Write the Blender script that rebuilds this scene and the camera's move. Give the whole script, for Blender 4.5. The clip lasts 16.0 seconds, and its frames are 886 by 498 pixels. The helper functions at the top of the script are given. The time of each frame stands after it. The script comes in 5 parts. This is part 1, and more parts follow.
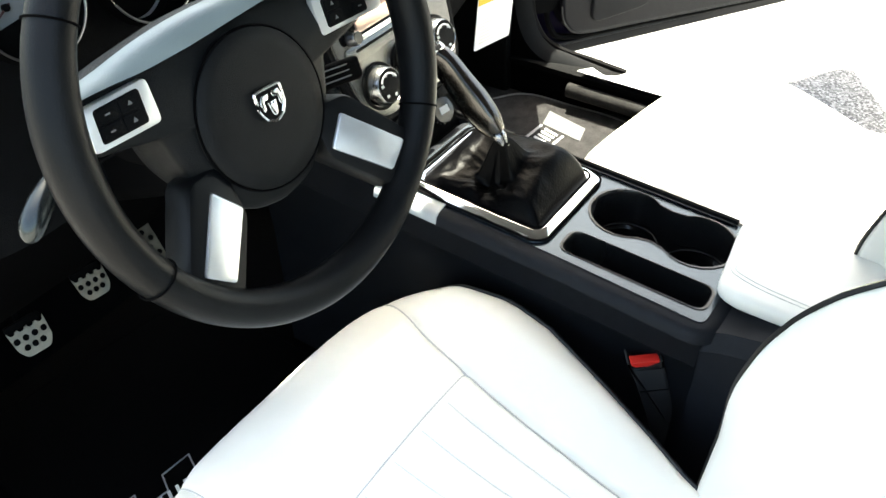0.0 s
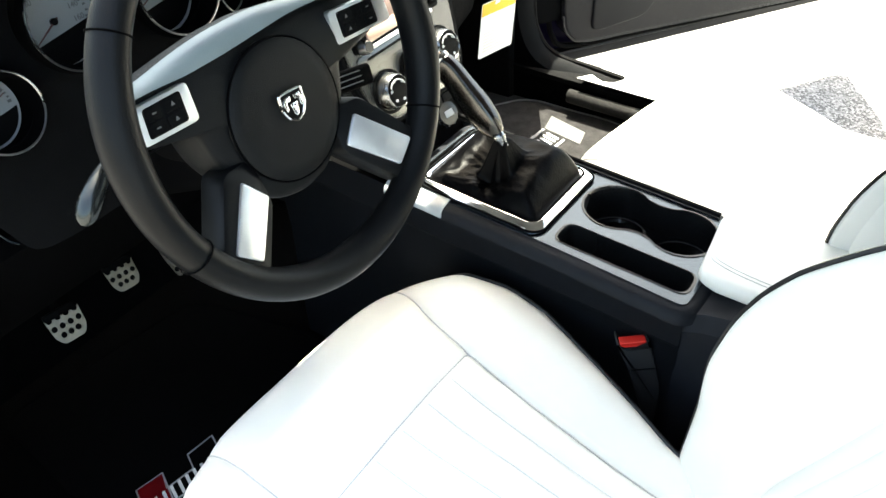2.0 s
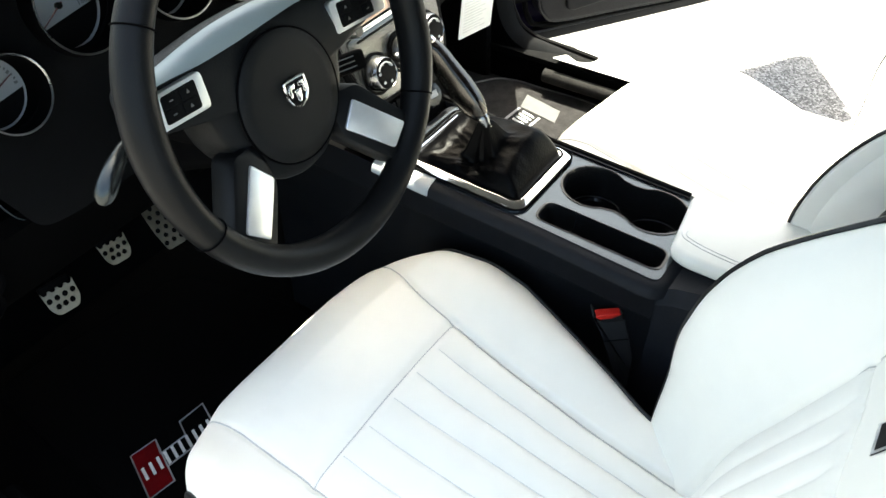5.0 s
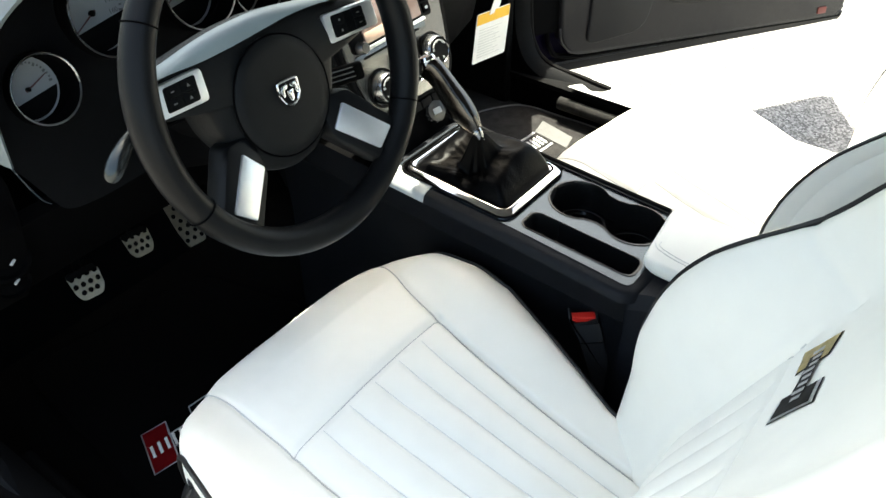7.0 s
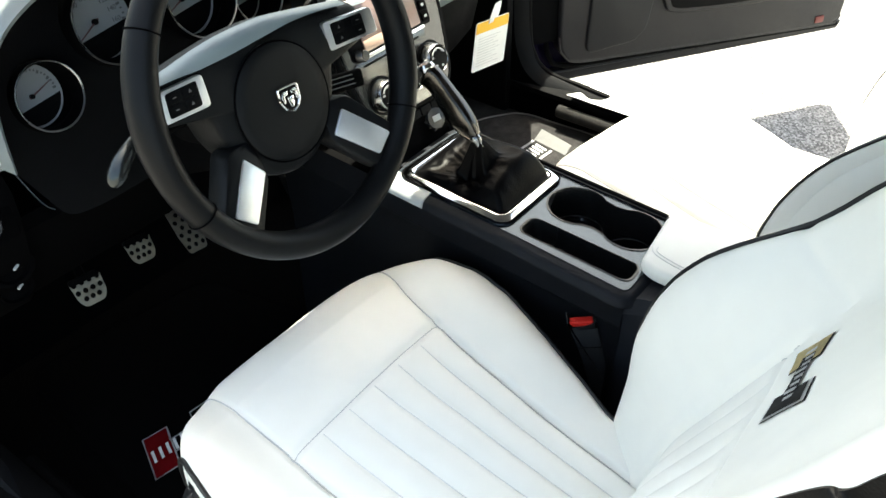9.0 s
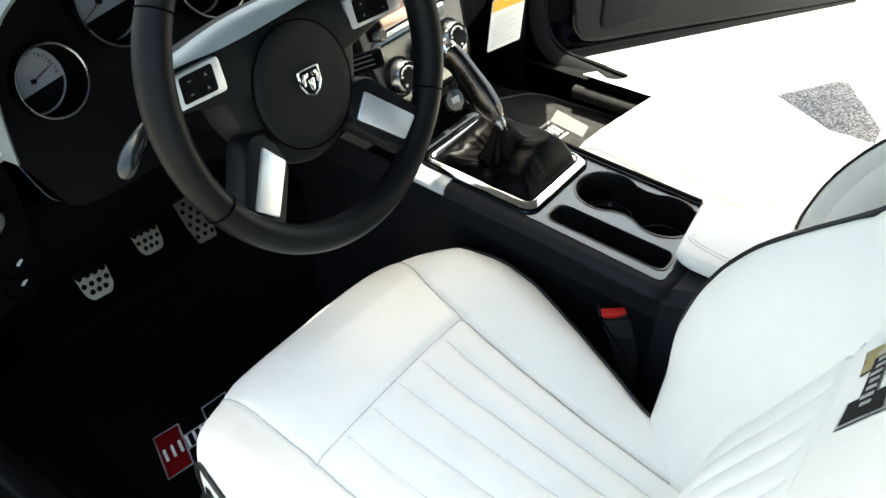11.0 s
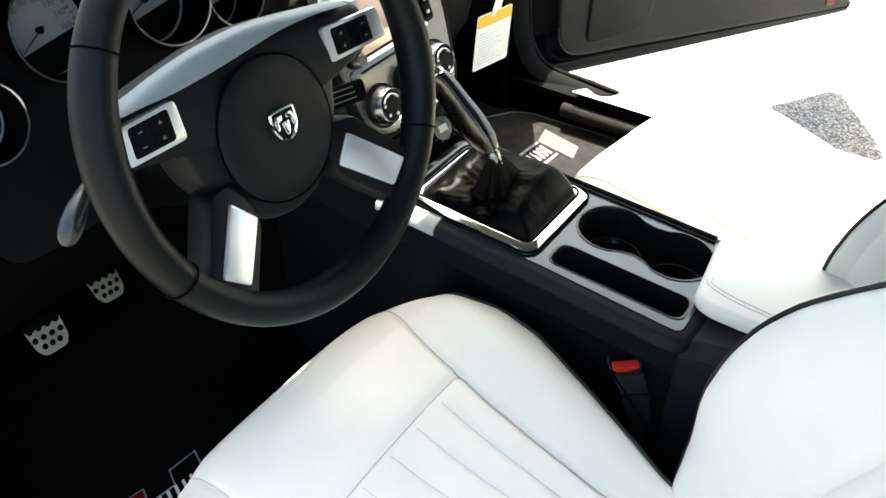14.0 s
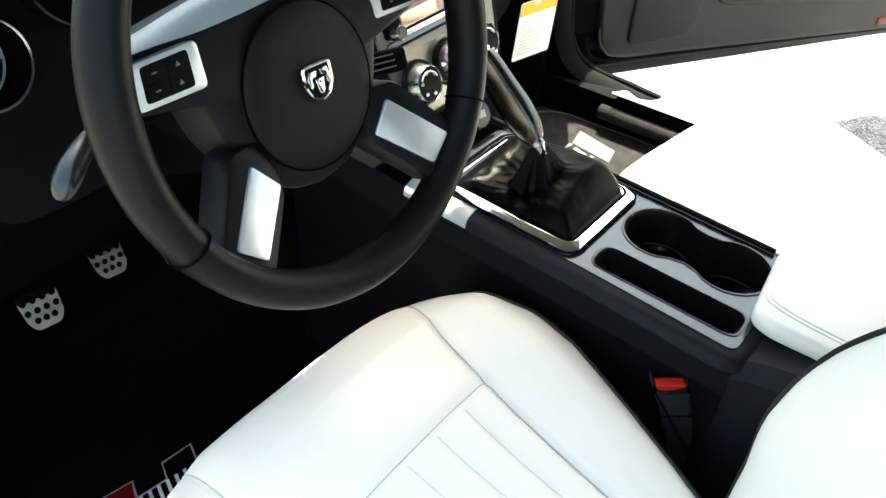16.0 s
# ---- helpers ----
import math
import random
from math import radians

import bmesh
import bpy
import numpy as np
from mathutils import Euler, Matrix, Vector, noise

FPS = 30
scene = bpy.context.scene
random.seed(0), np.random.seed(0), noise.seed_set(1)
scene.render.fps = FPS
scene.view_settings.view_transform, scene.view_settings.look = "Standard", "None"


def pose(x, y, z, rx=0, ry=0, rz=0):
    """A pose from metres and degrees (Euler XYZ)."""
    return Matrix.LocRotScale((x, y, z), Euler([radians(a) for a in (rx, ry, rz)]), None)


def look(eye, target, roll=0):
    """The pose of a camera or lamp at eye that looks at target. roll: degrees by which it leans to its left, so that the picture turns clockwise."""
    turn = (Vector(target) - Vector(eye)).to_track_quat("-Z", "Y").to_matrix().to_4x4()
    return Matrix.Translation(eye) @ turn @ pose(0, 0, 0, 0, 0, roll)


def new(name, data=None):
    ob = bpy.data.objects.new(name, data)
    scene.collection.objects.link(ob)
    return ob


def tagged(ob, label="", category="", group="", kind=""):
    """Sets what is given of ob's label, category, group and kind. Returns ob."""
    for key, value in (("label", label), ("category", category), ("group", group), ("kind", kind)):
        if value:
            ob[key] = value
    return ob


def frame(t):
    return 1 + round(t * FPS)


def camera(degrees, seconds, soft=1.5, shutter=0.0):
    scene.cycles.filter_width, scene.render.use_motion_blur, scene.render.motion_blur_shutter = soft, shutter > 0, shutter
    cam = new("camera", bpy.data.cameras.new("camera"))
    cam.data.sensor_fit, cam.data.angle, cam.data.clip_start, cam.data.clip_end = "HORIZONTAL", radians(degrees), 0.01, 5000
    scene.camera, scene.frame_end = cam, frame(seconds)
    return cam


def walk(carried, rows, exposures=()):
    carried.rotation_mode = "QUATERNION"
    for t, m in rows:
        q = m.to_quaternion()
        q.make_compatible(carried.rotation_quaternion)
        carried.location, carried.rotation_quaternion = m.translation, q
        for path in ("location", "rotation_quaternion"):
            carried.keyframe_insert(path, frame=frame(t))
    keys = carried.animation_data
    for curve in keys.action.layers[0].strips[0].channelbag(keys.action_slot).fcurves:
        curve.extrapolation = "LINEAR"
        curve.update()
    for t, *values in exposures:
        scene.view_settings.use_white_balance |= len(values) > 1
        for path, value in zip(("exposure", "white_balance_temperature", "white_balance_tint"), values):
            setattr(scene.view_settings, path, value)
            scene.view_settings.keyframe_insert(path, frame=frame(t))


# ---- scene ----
cam = camera(53.0, 16.0)
LIGHT = [(0.0, 3.0, 7400, 0), (3.9, 2.95, 7400, 0), (4.5, 2.78, 7400, 0), (6.8, 2.46, 7400, 0), (9.3, 2.46, 7400, 0), (10.2, 2.56, 7400, 0), (12.3, 2.5, 7400, 0), (14.5, 2.6, 7400, 0), (15.5, 2.7, 7400, 0), (16.0, 2.75, 7400, 0)]
PATH = [
    (0, (-0.7814, -0.413, 1.281), (0.4436, 0.497, -0.012), -2.6),
    (0.5, (-0.8186, -0.4342, 1.298), (0.3921, 0.4747, -0.01), -2.2),
    (1, (-0.8429, -0.4501, 1.313), (0.3899, 0.466, 0.033), -2.1),
    (1.5, (-0.8418, -0.4644, 1.32), (0.3911, 0.4597, 0.046), -2.8),
    (2, (-0.8466, -0.4698, 1.323), (0.3759, 0.4668, 0.047), -3.3),
    (2.5, (-0.8598, -0.4781, 1.326), (0.3811, 0.4752, 0.08), -3.8),
    (3, (-0.876, -0.486, 1.332), (0.3781, 0.4676, 0.1), -2.1),
    (3.5, (-0.901, -0.5068, 1.341), (0.3269, 0.4775, 0.107), -1.6),
    (4, (-0.913, -0.4982, 1.355), (0.2692, 0.4833, 0.074), -1.1),
    (4.5, (-0.8929, -0.4615, 1.35), (0.3221, 0.3894, 0.008), -1),
    (4.7, (-0.893, -0.4625, 1.358), (0.3367, 0.3783, 0.023), -1.1),
    (6.8, (-0.9217, -0.5928, 1.384), (0.2875, 0.3728, 0.117), -1.4),
    (7, (-0.9271, -0.5951, 1.386), (0.2856, 0.3731, 0.123), -1.3),
    (7.5, (-0.9362, -0.603, 1.39), (0.2813, 0.3636, 0.131), -1.2),
    (8, (-0.9423, -0.6032, 1.392), (0.2715, 0.3659, 0.132), -1.7),
    (8.5, (-0.9437, -0.606, 1.39), (0.2749, 0.3614, 0.133), -1.6),
    (9, (-0.9356, -0.6061, 1.388), (0.2866, 0.373, 0.143), -1.4),
    (9.5, (-0.9277, -0.592, 1.383), (0.2773, 0.4015, 0.133), -2.8),
    (10, (-0.9253, -0.5893, 1.382), (0.278, 0.4216, 0.144), -3.1),
    (10.2, (-0.9242, -0.5885, 1.379), (0.2765, 0.4177, 0.136), -3.1),
    (12.3, (-0.8736, -0.446, 1.34), (0.385, 0.4142, 0.045), 1.8),
    (12.5, (-0.864, -0.4422, 1.342), (0.4136, 0.4022, 0.056), 1.7),
    (13, (-0.8401, -0.4444, 1.326), (0.4294, 0.4445, 0.062), -0.9),
    (13.5, (-0.8299, -0.4438, 1.323), (0.4211, 0.4648, 0.054), -1.1),
    (14, (-0.8257, -0.4494, 1.325), (0.4165, 0.4684, 0.054), -1.6),
    (14.5, (-0.8232, -0.4538, 1.322), (0.41, 0.4501, 0.033), -1.7),
    (15, (-0.8265, -0.4554, 1.322), (0.4062, 0.4446, 0.03), -0.7),
    (15.5, (-0.8281, -0.4451, 1.319), (0.4075, 0.4767, 0.046), -0.8),
    (16, (-0.7923, -0.3894, 1.25), (0.4477, 0.55, -0.007), 1.8),
]
walk(cam, [(t, look(eye, target, roll)) for t, eye, target, roll in PATH], LIGHT)


# ---- world, sun ----
SUN_TO = Vector((0.3262, 0.2485, 0.91)).normalized()
world = bpy.data.worlds.new("sky")
scene.world = world
world.use_nodes = True
wn = world.node_tree
sky = wn.nodes.new("ShaderNodeTexSky")
sky.sky_type = 'NISHITA'
sky.sun_disc = False
sky.dust_density = 4.0
sky.ozone_density = 0.3
sky.sun_elevation = math.asin(SUN_TO.z)
sky.sun_rotation = math.atan2(SUN_TO.x, SUN_TO.y)
wn.links.new(sky.outputs[0], wn.nodes["Background"].inputs[0])
wn.nodes["Background"].inputs[1].default_value = 0.14
sun = new("sun", bpy.data.lights.new("sun", 'SUN'))
sun.data.energy = 4.5
sun.data.angle = radians(0.5)
sun.data.color = (1.0, 0.98, 0.95)
sun.matrix_world = look(SUN_TO * 20, (0, 0, 0))


# ---- materials ----
def material(name, color, rough=0.5, metal=0.0, vary=0.12, scale=30.0, bump=0.0, bump_scale=400.0,
             bump_kind="noise", spec=0.5, coat=0.0, second=None, stretch=(1, 1, 1), rough_vary=0.08):
    """Procedural surface: base colour mottled at two scales, uneven gloss and a fine relief."""
    m = bpy.data.materials.new(name)
    m.use_nodes = True
    nt = m.node_tree
    b = nt.nodes["Principled BSDF"]
    b.inputs["Roughness"].default_value = rough
    b.inputs["Metallic"].default_value = metal
    b.inputs["Specular IOR Level"].default_value = spec
    b.inputs["Coat Weight"].default_value = coat
    tc = nt.nodes.new("ShaderNodeTexCoord")
    mp = nt.nodes.new("ShaderNodeMapping")
    mp.inputs["Scale"].default_value = stretch
    nt.links.new(tc.outputs["Object"], mp.inputs["Vector"])
    n1 = nt.nodes.new("ShaderNodeTexNoise")
    n1.inputs["Scale"].default_value = scale
    n1.inputs["Detail"].default_value = 6
    n2 = nt.nodes.new("ShaderNodeTexNoise")
    n2.inputs["Scale"].default_value = scale * 0.13
    n2.inputs["Detail"].default_value = 3
    add = nt.nodes.new("ShaderNodeMath")
    add.operation = 'ADD'
    half = nt.nodes.new("ShaderNodeMath")
    half.operation = 'MULTIPLY'
    half.inputs[1].default_value = 0.5
    for n in (n1, n2):
        nt.links.new(mp.outputs[0], n.inputs["Vector"])
    nt.links.new(n1.outputs["Fac"], add.inputs[0])
    nt.links.new(n2.outputs["Fac"], add.inputs[1])
    nt.links.new(add.outputs[0], half.inputs[0])
    ramp = nt.nodes.new("ShaderNodeValToRGB")
    ramp.color_ramp.elements[0].position = 0.35
    ramp.color_ramp.elements[1].position = 0.65
    lo = second if second else [c * (1 - vary) for c in color]
    ramp.color_ramp.elements[0].color = (*lo, 1)
    ramp.color_ramp.elements[1].color = (*[min(1, c * (1 + vary)) for c in color], 1)
    nt.links.new(half.outputs[0], ramp.inputs[0])
    nt.links.new(ramp.outputs[0], b.inputs["Base Color"])
    rr = nt.nodes.new("ShaderNodeMapRange")
    rr.inputs["From Min"].default_value, rr.inputs["From Max"].default_value = 0.3, 0.7
    rr.inputs["To Min"].default_value, rr.inputs["To Max"].default_value = max(0.02, rough - rough_vary), min(1, rough + rough_vary)
    nt.links.new(n2.outputs["Fac"], rr.inputs["Value"])
    nt.links.new(rr.outputs[0], b.inputs["Roughness"])
    if bump:
        bp = nt.nodes.new("ShaderNodeBump")
        bp.inputs["Strength"].default_value = bump
        bp.inputs["Distance"].default_value = 0.001
        if bump_kind == "cells":
            t = nt.nodes.new("ShaderNodeTexVoronoi")
            t.inputs["Scale"].default_value = bump_scale
            out = t.outputs["Distance"]
        else:
            t = nt.nodes.new("ShaderNodeTexNoise")
            t.inputs["Scale"].default_value = bump_scale
            t.inputs["Detail"].default_value = 4
            out = t.outputs["Fac"]
        nt.links.new(mp.outputs[0], t.inputs["Vector"])
        nt.links.new(out, bp.inputs["Height"])
        nt.links.new(bp.outputs[0], b.inputs["Normal"])
    return m


M_WHITE = material("white_leather", (0.820, 0.808, 0.748), 0.42, vary=0.02, scale=25, bump=0.07, bump_scale=900, bump_kind="cells")
M_SEAM = material("grey_thread", (0.50, 0.50, 0.485), 0.7, vary=0.1, scale=300)
M_STITCH = material("pale_stitching", (0.66, 0.66, 0.635), 0.7, vary=0.1, scale=300)
M_PIPING = material("dark_piping", (0.004, 0.004, 0.005), 0.45, vary=0.2)
M_SKIRT = material("charcoal_vinyl", (0.012, 0.013, 0.015), 0.3, vary=0.2, bump=0.3, bump_scale=600, bump_kind="cells")
M_PLASTIC = material("black_grained_plastic", (0.0028, 0.003, 0.0034), 0.62, vary=0.2, scale=60, bump=0.4, bump_scale=900, bump_kind="cells", spec=0.055)
M_BELT = material("black_belt_webbing", (0.0022, 0.0022, 0.0025), 0.5, vary=0.3, scale=200, bump=0.4, bump_scale=700, spec=0.10)
M_PILLARTRIM = material("dark_grey_pillar_plastic", (0.0060, 0.0066, 0.0075), 0.6, vary=0.1, bump=0.2, bump_scale=900, bump_kind="cells", spec=0.06)
# lit copy of the black mat pile, brightened in colour for the sun
M_MAT_LIT = material("sunlit_mat_pile", (0.024, 0.023, 0.023), 0.95, vary=0.5, scale=350, bump=0.9, bump_scale=1000, spec=0.06)
M_CONSIDE = material("dark_grained_console_plastic", (0.0110, 0.0122, 0.0155), 0.55, vary=0.15, scale=60, bump=0.35, bump_scale=900, bump_kind="cells", spec=0.12)
M_MATTE = material("matte_black_plastic", (0.0010, 0.0010, 0.0012), 0.8, vary=0.2, spec=0.03)
M_LEATHER = material("black_wheel_leather", (0.0040, 0.0043, 0.0048), 0.40, vary=0.2, bump=0.14, bump_scale=900, bump_kind="cells", spec=0.13)
M_AIRBAG = material("black_airbag_plastic", (0.0062, 0.0066, 0.0070), 0.45, vary=0.15, scale=60, bump=0.25, bump_scale=1100, bump_kind="cells", spec=0.13)
M_BOOT = material("soft_black_leather", (0.0012, 0.0012, 0.0015), 0.42, vary=0.25, spec=0.06, bump=0.2, bump_scale=320, bump_kind="cells")
M_WELL = material("black_moulded_well", (0.005, 0.0055, 0.006), 0.24, vary=0.15, spec=0.35)
M_KNOB = material("dark_glossy_knob", (0.02, 0.02, 0.021), 0.2, vary=0.05, spec=0.5)
M_CHROME = material("chrome", (0.80, 0.80, 0.80), 0.08, metal=1.0, vary=0.04, rough_vary=0.03)
M_SATIN = material("satin_silver", (0.74, 0.76, 0.77), 0.36, metal=0.85, vary=0.05, scale=80, bump=0.05, bump_scale=1500)
M_STACK = material("warm_metallic_trim", (0.128, 0.128, 0.125), 0.27, metal=0.85, vary=0.0, scale=400, rough_vary=0.0)
M_CONSOLE = material("grey_metallic_trim", (0.043, 0.056, 0.068), 0.22, metal=0.7, spec=0.4, vary=0.04, scale=180, coat=0.12, rough_vary=0.03)
M_SUNPATCH = material("console_sun_patch", (0.42, 0.44, 0.45), 0.38, vary=0.04, spec=0.4)
M_DASH = material("grey_green_dash_vinyl", (0.17, 0.195, 0.195), 0.5, vary=0.08, scale=40, bump=0.12, bump_scale=1000, bump_kind="cells")
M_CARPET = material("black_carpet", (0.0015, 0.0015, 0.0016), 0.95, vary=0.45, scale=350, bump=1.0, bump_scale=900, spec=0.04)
# lit copy of the black carpet: sunlight put into a paler base
M_CARPET_LIT = material("sunlit_carpet", (0.020, 0.0195, 0.019), 0.95, vary=0.4, scale=300, bump=1.0, bump_scale=900, spec=0.1)
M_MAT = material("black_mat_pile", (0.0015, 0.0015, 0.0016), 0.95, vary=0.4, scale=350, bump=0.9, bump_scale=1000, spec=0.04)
M_RED = material("red_plastic", (0.55, 0.02, 0.015), 0.35, vary=0.08)
M_REDCLOTH = material("red_embroidery", (0.10, 0.0025, 0.004), 0.9, spec=0.05, vary=0.2, scale=400, bump=0.5, bump_scale=1200)
M_WHITECLOTH = material("pale_embroidery", (0.66, 0.66, 0.65), 0.75, vary=0.2, scale=400, bump=0.5, bump_scale=1200)
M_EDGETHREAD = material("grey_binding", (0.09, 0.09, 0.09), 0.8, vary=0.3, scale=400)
M_BEIGECLOTH = material("beige_embroidery", (0.082, 0.082, 0.082), 0.8, vary=0.2, scale=400, bump=0.5, bump_scale=1200)
M_GREYTHREAD = material("silver_thread", (0.30, 0.30, 0.31), 0.6, vary=0.2, scale=500)
M_GOLD = material("gold_embroidery", (0.60, 0.49, 0.24), 0.7, vary=0.2, scale=400, bump=0.5, bump_scale=1200)
M_BLACKCLOTH = material("black_embroidery", (0.012, 0.012, 0.013), 0.8, vary=0.3, scale=400)
M_PAPER = material("white_card", (0.78, 0.78, 0.76), 0.7, vary=0.03)
M_YELLOW = material("yellow_print", (0.80, 0.45, 0.02), 0.6, vary=0.05)
M_PRINT = material("grey_print", (0.62, 0.62, 0.62), 0.7, vary=0.1)
M_PEDAL = material("brushed_steel", (0.30, 0.285, 0.24), 0.35, metal=0.9, vary=0.15, scale=90, bump=0.2, bump_scale=500)
M_PAINT = material("purple_car_paint", (0.0028, 0.0012, 0.018), 0.45, vary=0.1, spec=0.06)
M_DOOR = material("dark_grey_door_trim", (0.017, 0.0158, 0.0163), 0.5, vary=0.12, scale=50, bump=0.35, bump_scale=800, bump_kind="cells")
M_DOORDARK = material("black_door_insert", (0.0085, 0.0085, 0.009), 0.6, vary=0.15, scale=50, bump=0.3, bump_scale=800)
M_RUBBER = material("black_rubber", (0.002, 0.002, 0.0022), 0.75, vary=0.2, spec=0.06)
M_FACE = material("pale_gauge_face", (0.30, 0.31, 0.31), 0.6, vary=0.04)
M_INK = material("black_ink", (0.003, 0.003, 0.003), 0.6, spec=0.1)
M_NUMERAL = material("faded_dial_print", (0.12, 0.124, 0.126), 0.6, vary=0.1)
M_NEEDLE = material("dull_red_needle", (0.10, 0.035, 0.035), 0.5, vary=0.1)
M_ICON = material("grey_ink", (0.35, 0.36, 0.37), 0.6, vary=0.05)
# screen colours hold its pinkish reflection and amber glare
M_SCREEN = material("screen_with_painted_reflection", (0.30, 0.20, 0.17), 0.12, vary=0.1, scale=10)
M_GLARE = material("painted_amber_glare", (0.60, 0.40, 0.30), 0.2, vary=0.1, scale=10)
M_TRIM = material("grey_green_wheel_trim", (0.24, 0.285, 0.285), 0.42, vary=0.06, bump=0.2, bump_scale=900, bump_kind="cells")
M_SUNLIT_SILL = material("pale_sunlit_sill", (0.55, 0.55, 0.54), 0.4, metal=0.3, vary=0.05, scale=80)
M_RING = material("dull_chrome_ring", (0.30, 0.30, 0.30), 0.28, metal=1.0, vary=0.05)
M_BUCKLE = material("charcoal_buckle_plastic", (0.020, 0.021, 0.023), 0.6, vary=0.1, spec=0.1)
M_REFLECT = material("dull_red_reflector", (0.20, 0.040, 0.030), 0.4, vary=0.1)
M_STALK = material("grey_satin_stalk", (0.05, 0.055, 0.055), 0.25, metal=0.8, vary=0.06)
M_BRONZE = material("dark_polished_bronze", (0.095, 0.088, 0.081), 0.20, metal=1.0, vary=0.1)
M_REDPRINT = material("red_print", (0.5, 0.02, 0.02), 0.6)
M_HEADLINER = material("dark_slate_headliner", (0.055, 0.056, 0.058), 0.9, vary=0.05)


def asphalt():
    m = material("pale_speckled_asphalt", (0.20, 0.198, 0.195), 0.9, vary=0.12, scale=120, second=(0.16, 0.158, 0.158), bump=1.0, bump_scale=160, spec=0.2)
    nt = m.node_tree
    b = nt.nodes["Principled BSDF"]
    old = b.inputs["Base Color"].links[0].from_socket
    tc = nt.nodes.new("ShaderNodeTexCoord")
    vor = nt.nodes.new("ShaderNodeTexVoronoi")
    vor.inputs["Scale"].default_value = 190
    nt.links.new(tc.outputs["Object"], vor.inputs["Vector"])
    ramp = nt.nodes.new("ShaderNodeValToRGB")
    ramp.color_ramp.elements[0].position, ramp.color_ramp.elements[1].position = 0.30, 0.95
    ramp.color_ramp.elements[0].color = (0.5, 0.5, 0.5, 1)
    ramp.color_ramp.elements[1].color = (1.9, 1.9, 1.88, 1)
    nt.links.new(vor.outputs["Color"], ramp.inputs[0])
    mix = nt.nodes.new("ShaderNodeMix")
    mix.data_type, mix.blend_type = 'RGBA', 'MULTIPLY'
    mix.inputs["Factor"].default_value = 1.0
    nt.links.new(old, mix.inputs["A"])
    nt.links.new(ramp.outputs[0], mix.inputs["B"])
    nt.links.new(mix.outputs["Result"], b.inputs["Base Color"])
    return m


M_ASPHALT = asphalt()


# ---- building tools ----
def thing(name, label, category, group="", kind=""):
    return tagged(new(name), label, category, group, kind)


def finish(name, bm, mat, angle=35):
    me = bpy.data.meshes.new(name)
    bm.to_mesh(me)
    bm.free()
    me.materials.append(mat)
    me.polygons.foreach_set("use_smooth", [True] * len(me.polygons))
    me.set_sharp_from_angle(angle=radians(angle))
    return new(name, me)


def part(name, bm, mat, parent, label="", angle=35):
    """Links a bmesh as one mesh object under a thing or under a part."""
    ob = finish(name, bm, mat, angle)
    ob.parent = parent
    return tagged(ob, label)


def solid(name, bm, mat, label, category, group="", kind="", angle=35):
    return tagged(finish(name, bm, mat, angle), label, category, group, kind)


def box(bm, size, at, bevel=0.0, rot=None, seg=2):
    """A box with rounded edges, centred at a place, turned by a matrix."""
    t = bmesh.new()
    bmesh.ops.create_cube(t, size=1)
    bmesh.ops.scale(t, vec=size, verts=t.verts)
    if bevel:
        bmesh.ops.bevel(t, geom=t.edges[:], offset=bevel, segments=seg, profile=0.5, affect='EDGES')
    m = Matrix.Translation(at) @ (rot.to_4x4() if rot else Matrix())
    t.transform(m)
    join(bm, t)
    return bm


def join(bm, t):
    me = bpy.data.meshes.new("t")
    t.to_mesh(me)
    t.free()
    bm.from_mesh(me)
    bpy.data.meshes.remove(me)


def loft(bm, rings, caps=True, closed=False):
    """Skins a row of closed loops that all have as many points."""
    vs = [[bm.verts.new(p) for p in r] for r in rings]
    n = len(vs[0])
    pairs = list(zip(vs, vs[1:])) + ([(vs[-1], vs[0])] if closed else [])
    for a, b in pairs:
        for i in range(n):
            bm.faces.new((a[i], a[(i + 1) % n], b[(i + 1) % n], b[i]))
    if caps and not closed:
        bm.faces.new(vs[0][::-1])
        bm.faces.new(vs[-1])
    bmesh.ops.recalc_face_normals(bm, faces=bm.faces)
    return bm


def smooth_line(pts, n=8, closed=False):
    """A rounded line through the points (Catmull-Rom)."""
    p = [Vector(q) for q in pts]
    out = []
    k = len(p)
    for i in range(k if closed else k - 1):
        if closed:
            a, b, c, d = p[i - 1], p[i], p[(i + 1) % k], p[(i + 2) % k]
        else:
            a, b, c, d = p[max(i - 1, 0)], p[i], p[i + 1], p[min(i + 2, k - 1)]
        for j in range(n):
            t = j / n
            out.append(0.5 * (2 * b + (c - a) * t + (2 * a - 5 * b + 4 * c - d) * t * t + (3 * b - a - 3 * c + d) * t ** 3))
    if not closed:
        out.append(p[-1])
    return out


def tube(bm, pts, r, n=10, closed=False):
    """A round bar along a line; r is one radius or one for each point."""
    pts = [Vector(p) for p in pts]
    k = len(pts)
    rs = r if isinstance(r, (list, tuple)) else [r] * k
    rings = []
    side = None
    for i, p in enumerate(pts):
        if closed:
            d = (pts[(i + 1) % k] - pts[i - 1]).normalized()
        else:
            d = (pts[min(i + 1, k - 1)] - pts[max(i - 1, 0)]).normalized()
        if side is None:
            side = d.orthogonal().normalized()
        side = (side - side.dot(d) * d).normalized()
        up = d.cross(side)
        rings.append([p + rs[i] * (math.cos(2 * math.pi * j / n) * side + math.sin(2 * math.pi * j / n) * up) for j in range(n)])
    return loft(bm, rings, closed=closed)


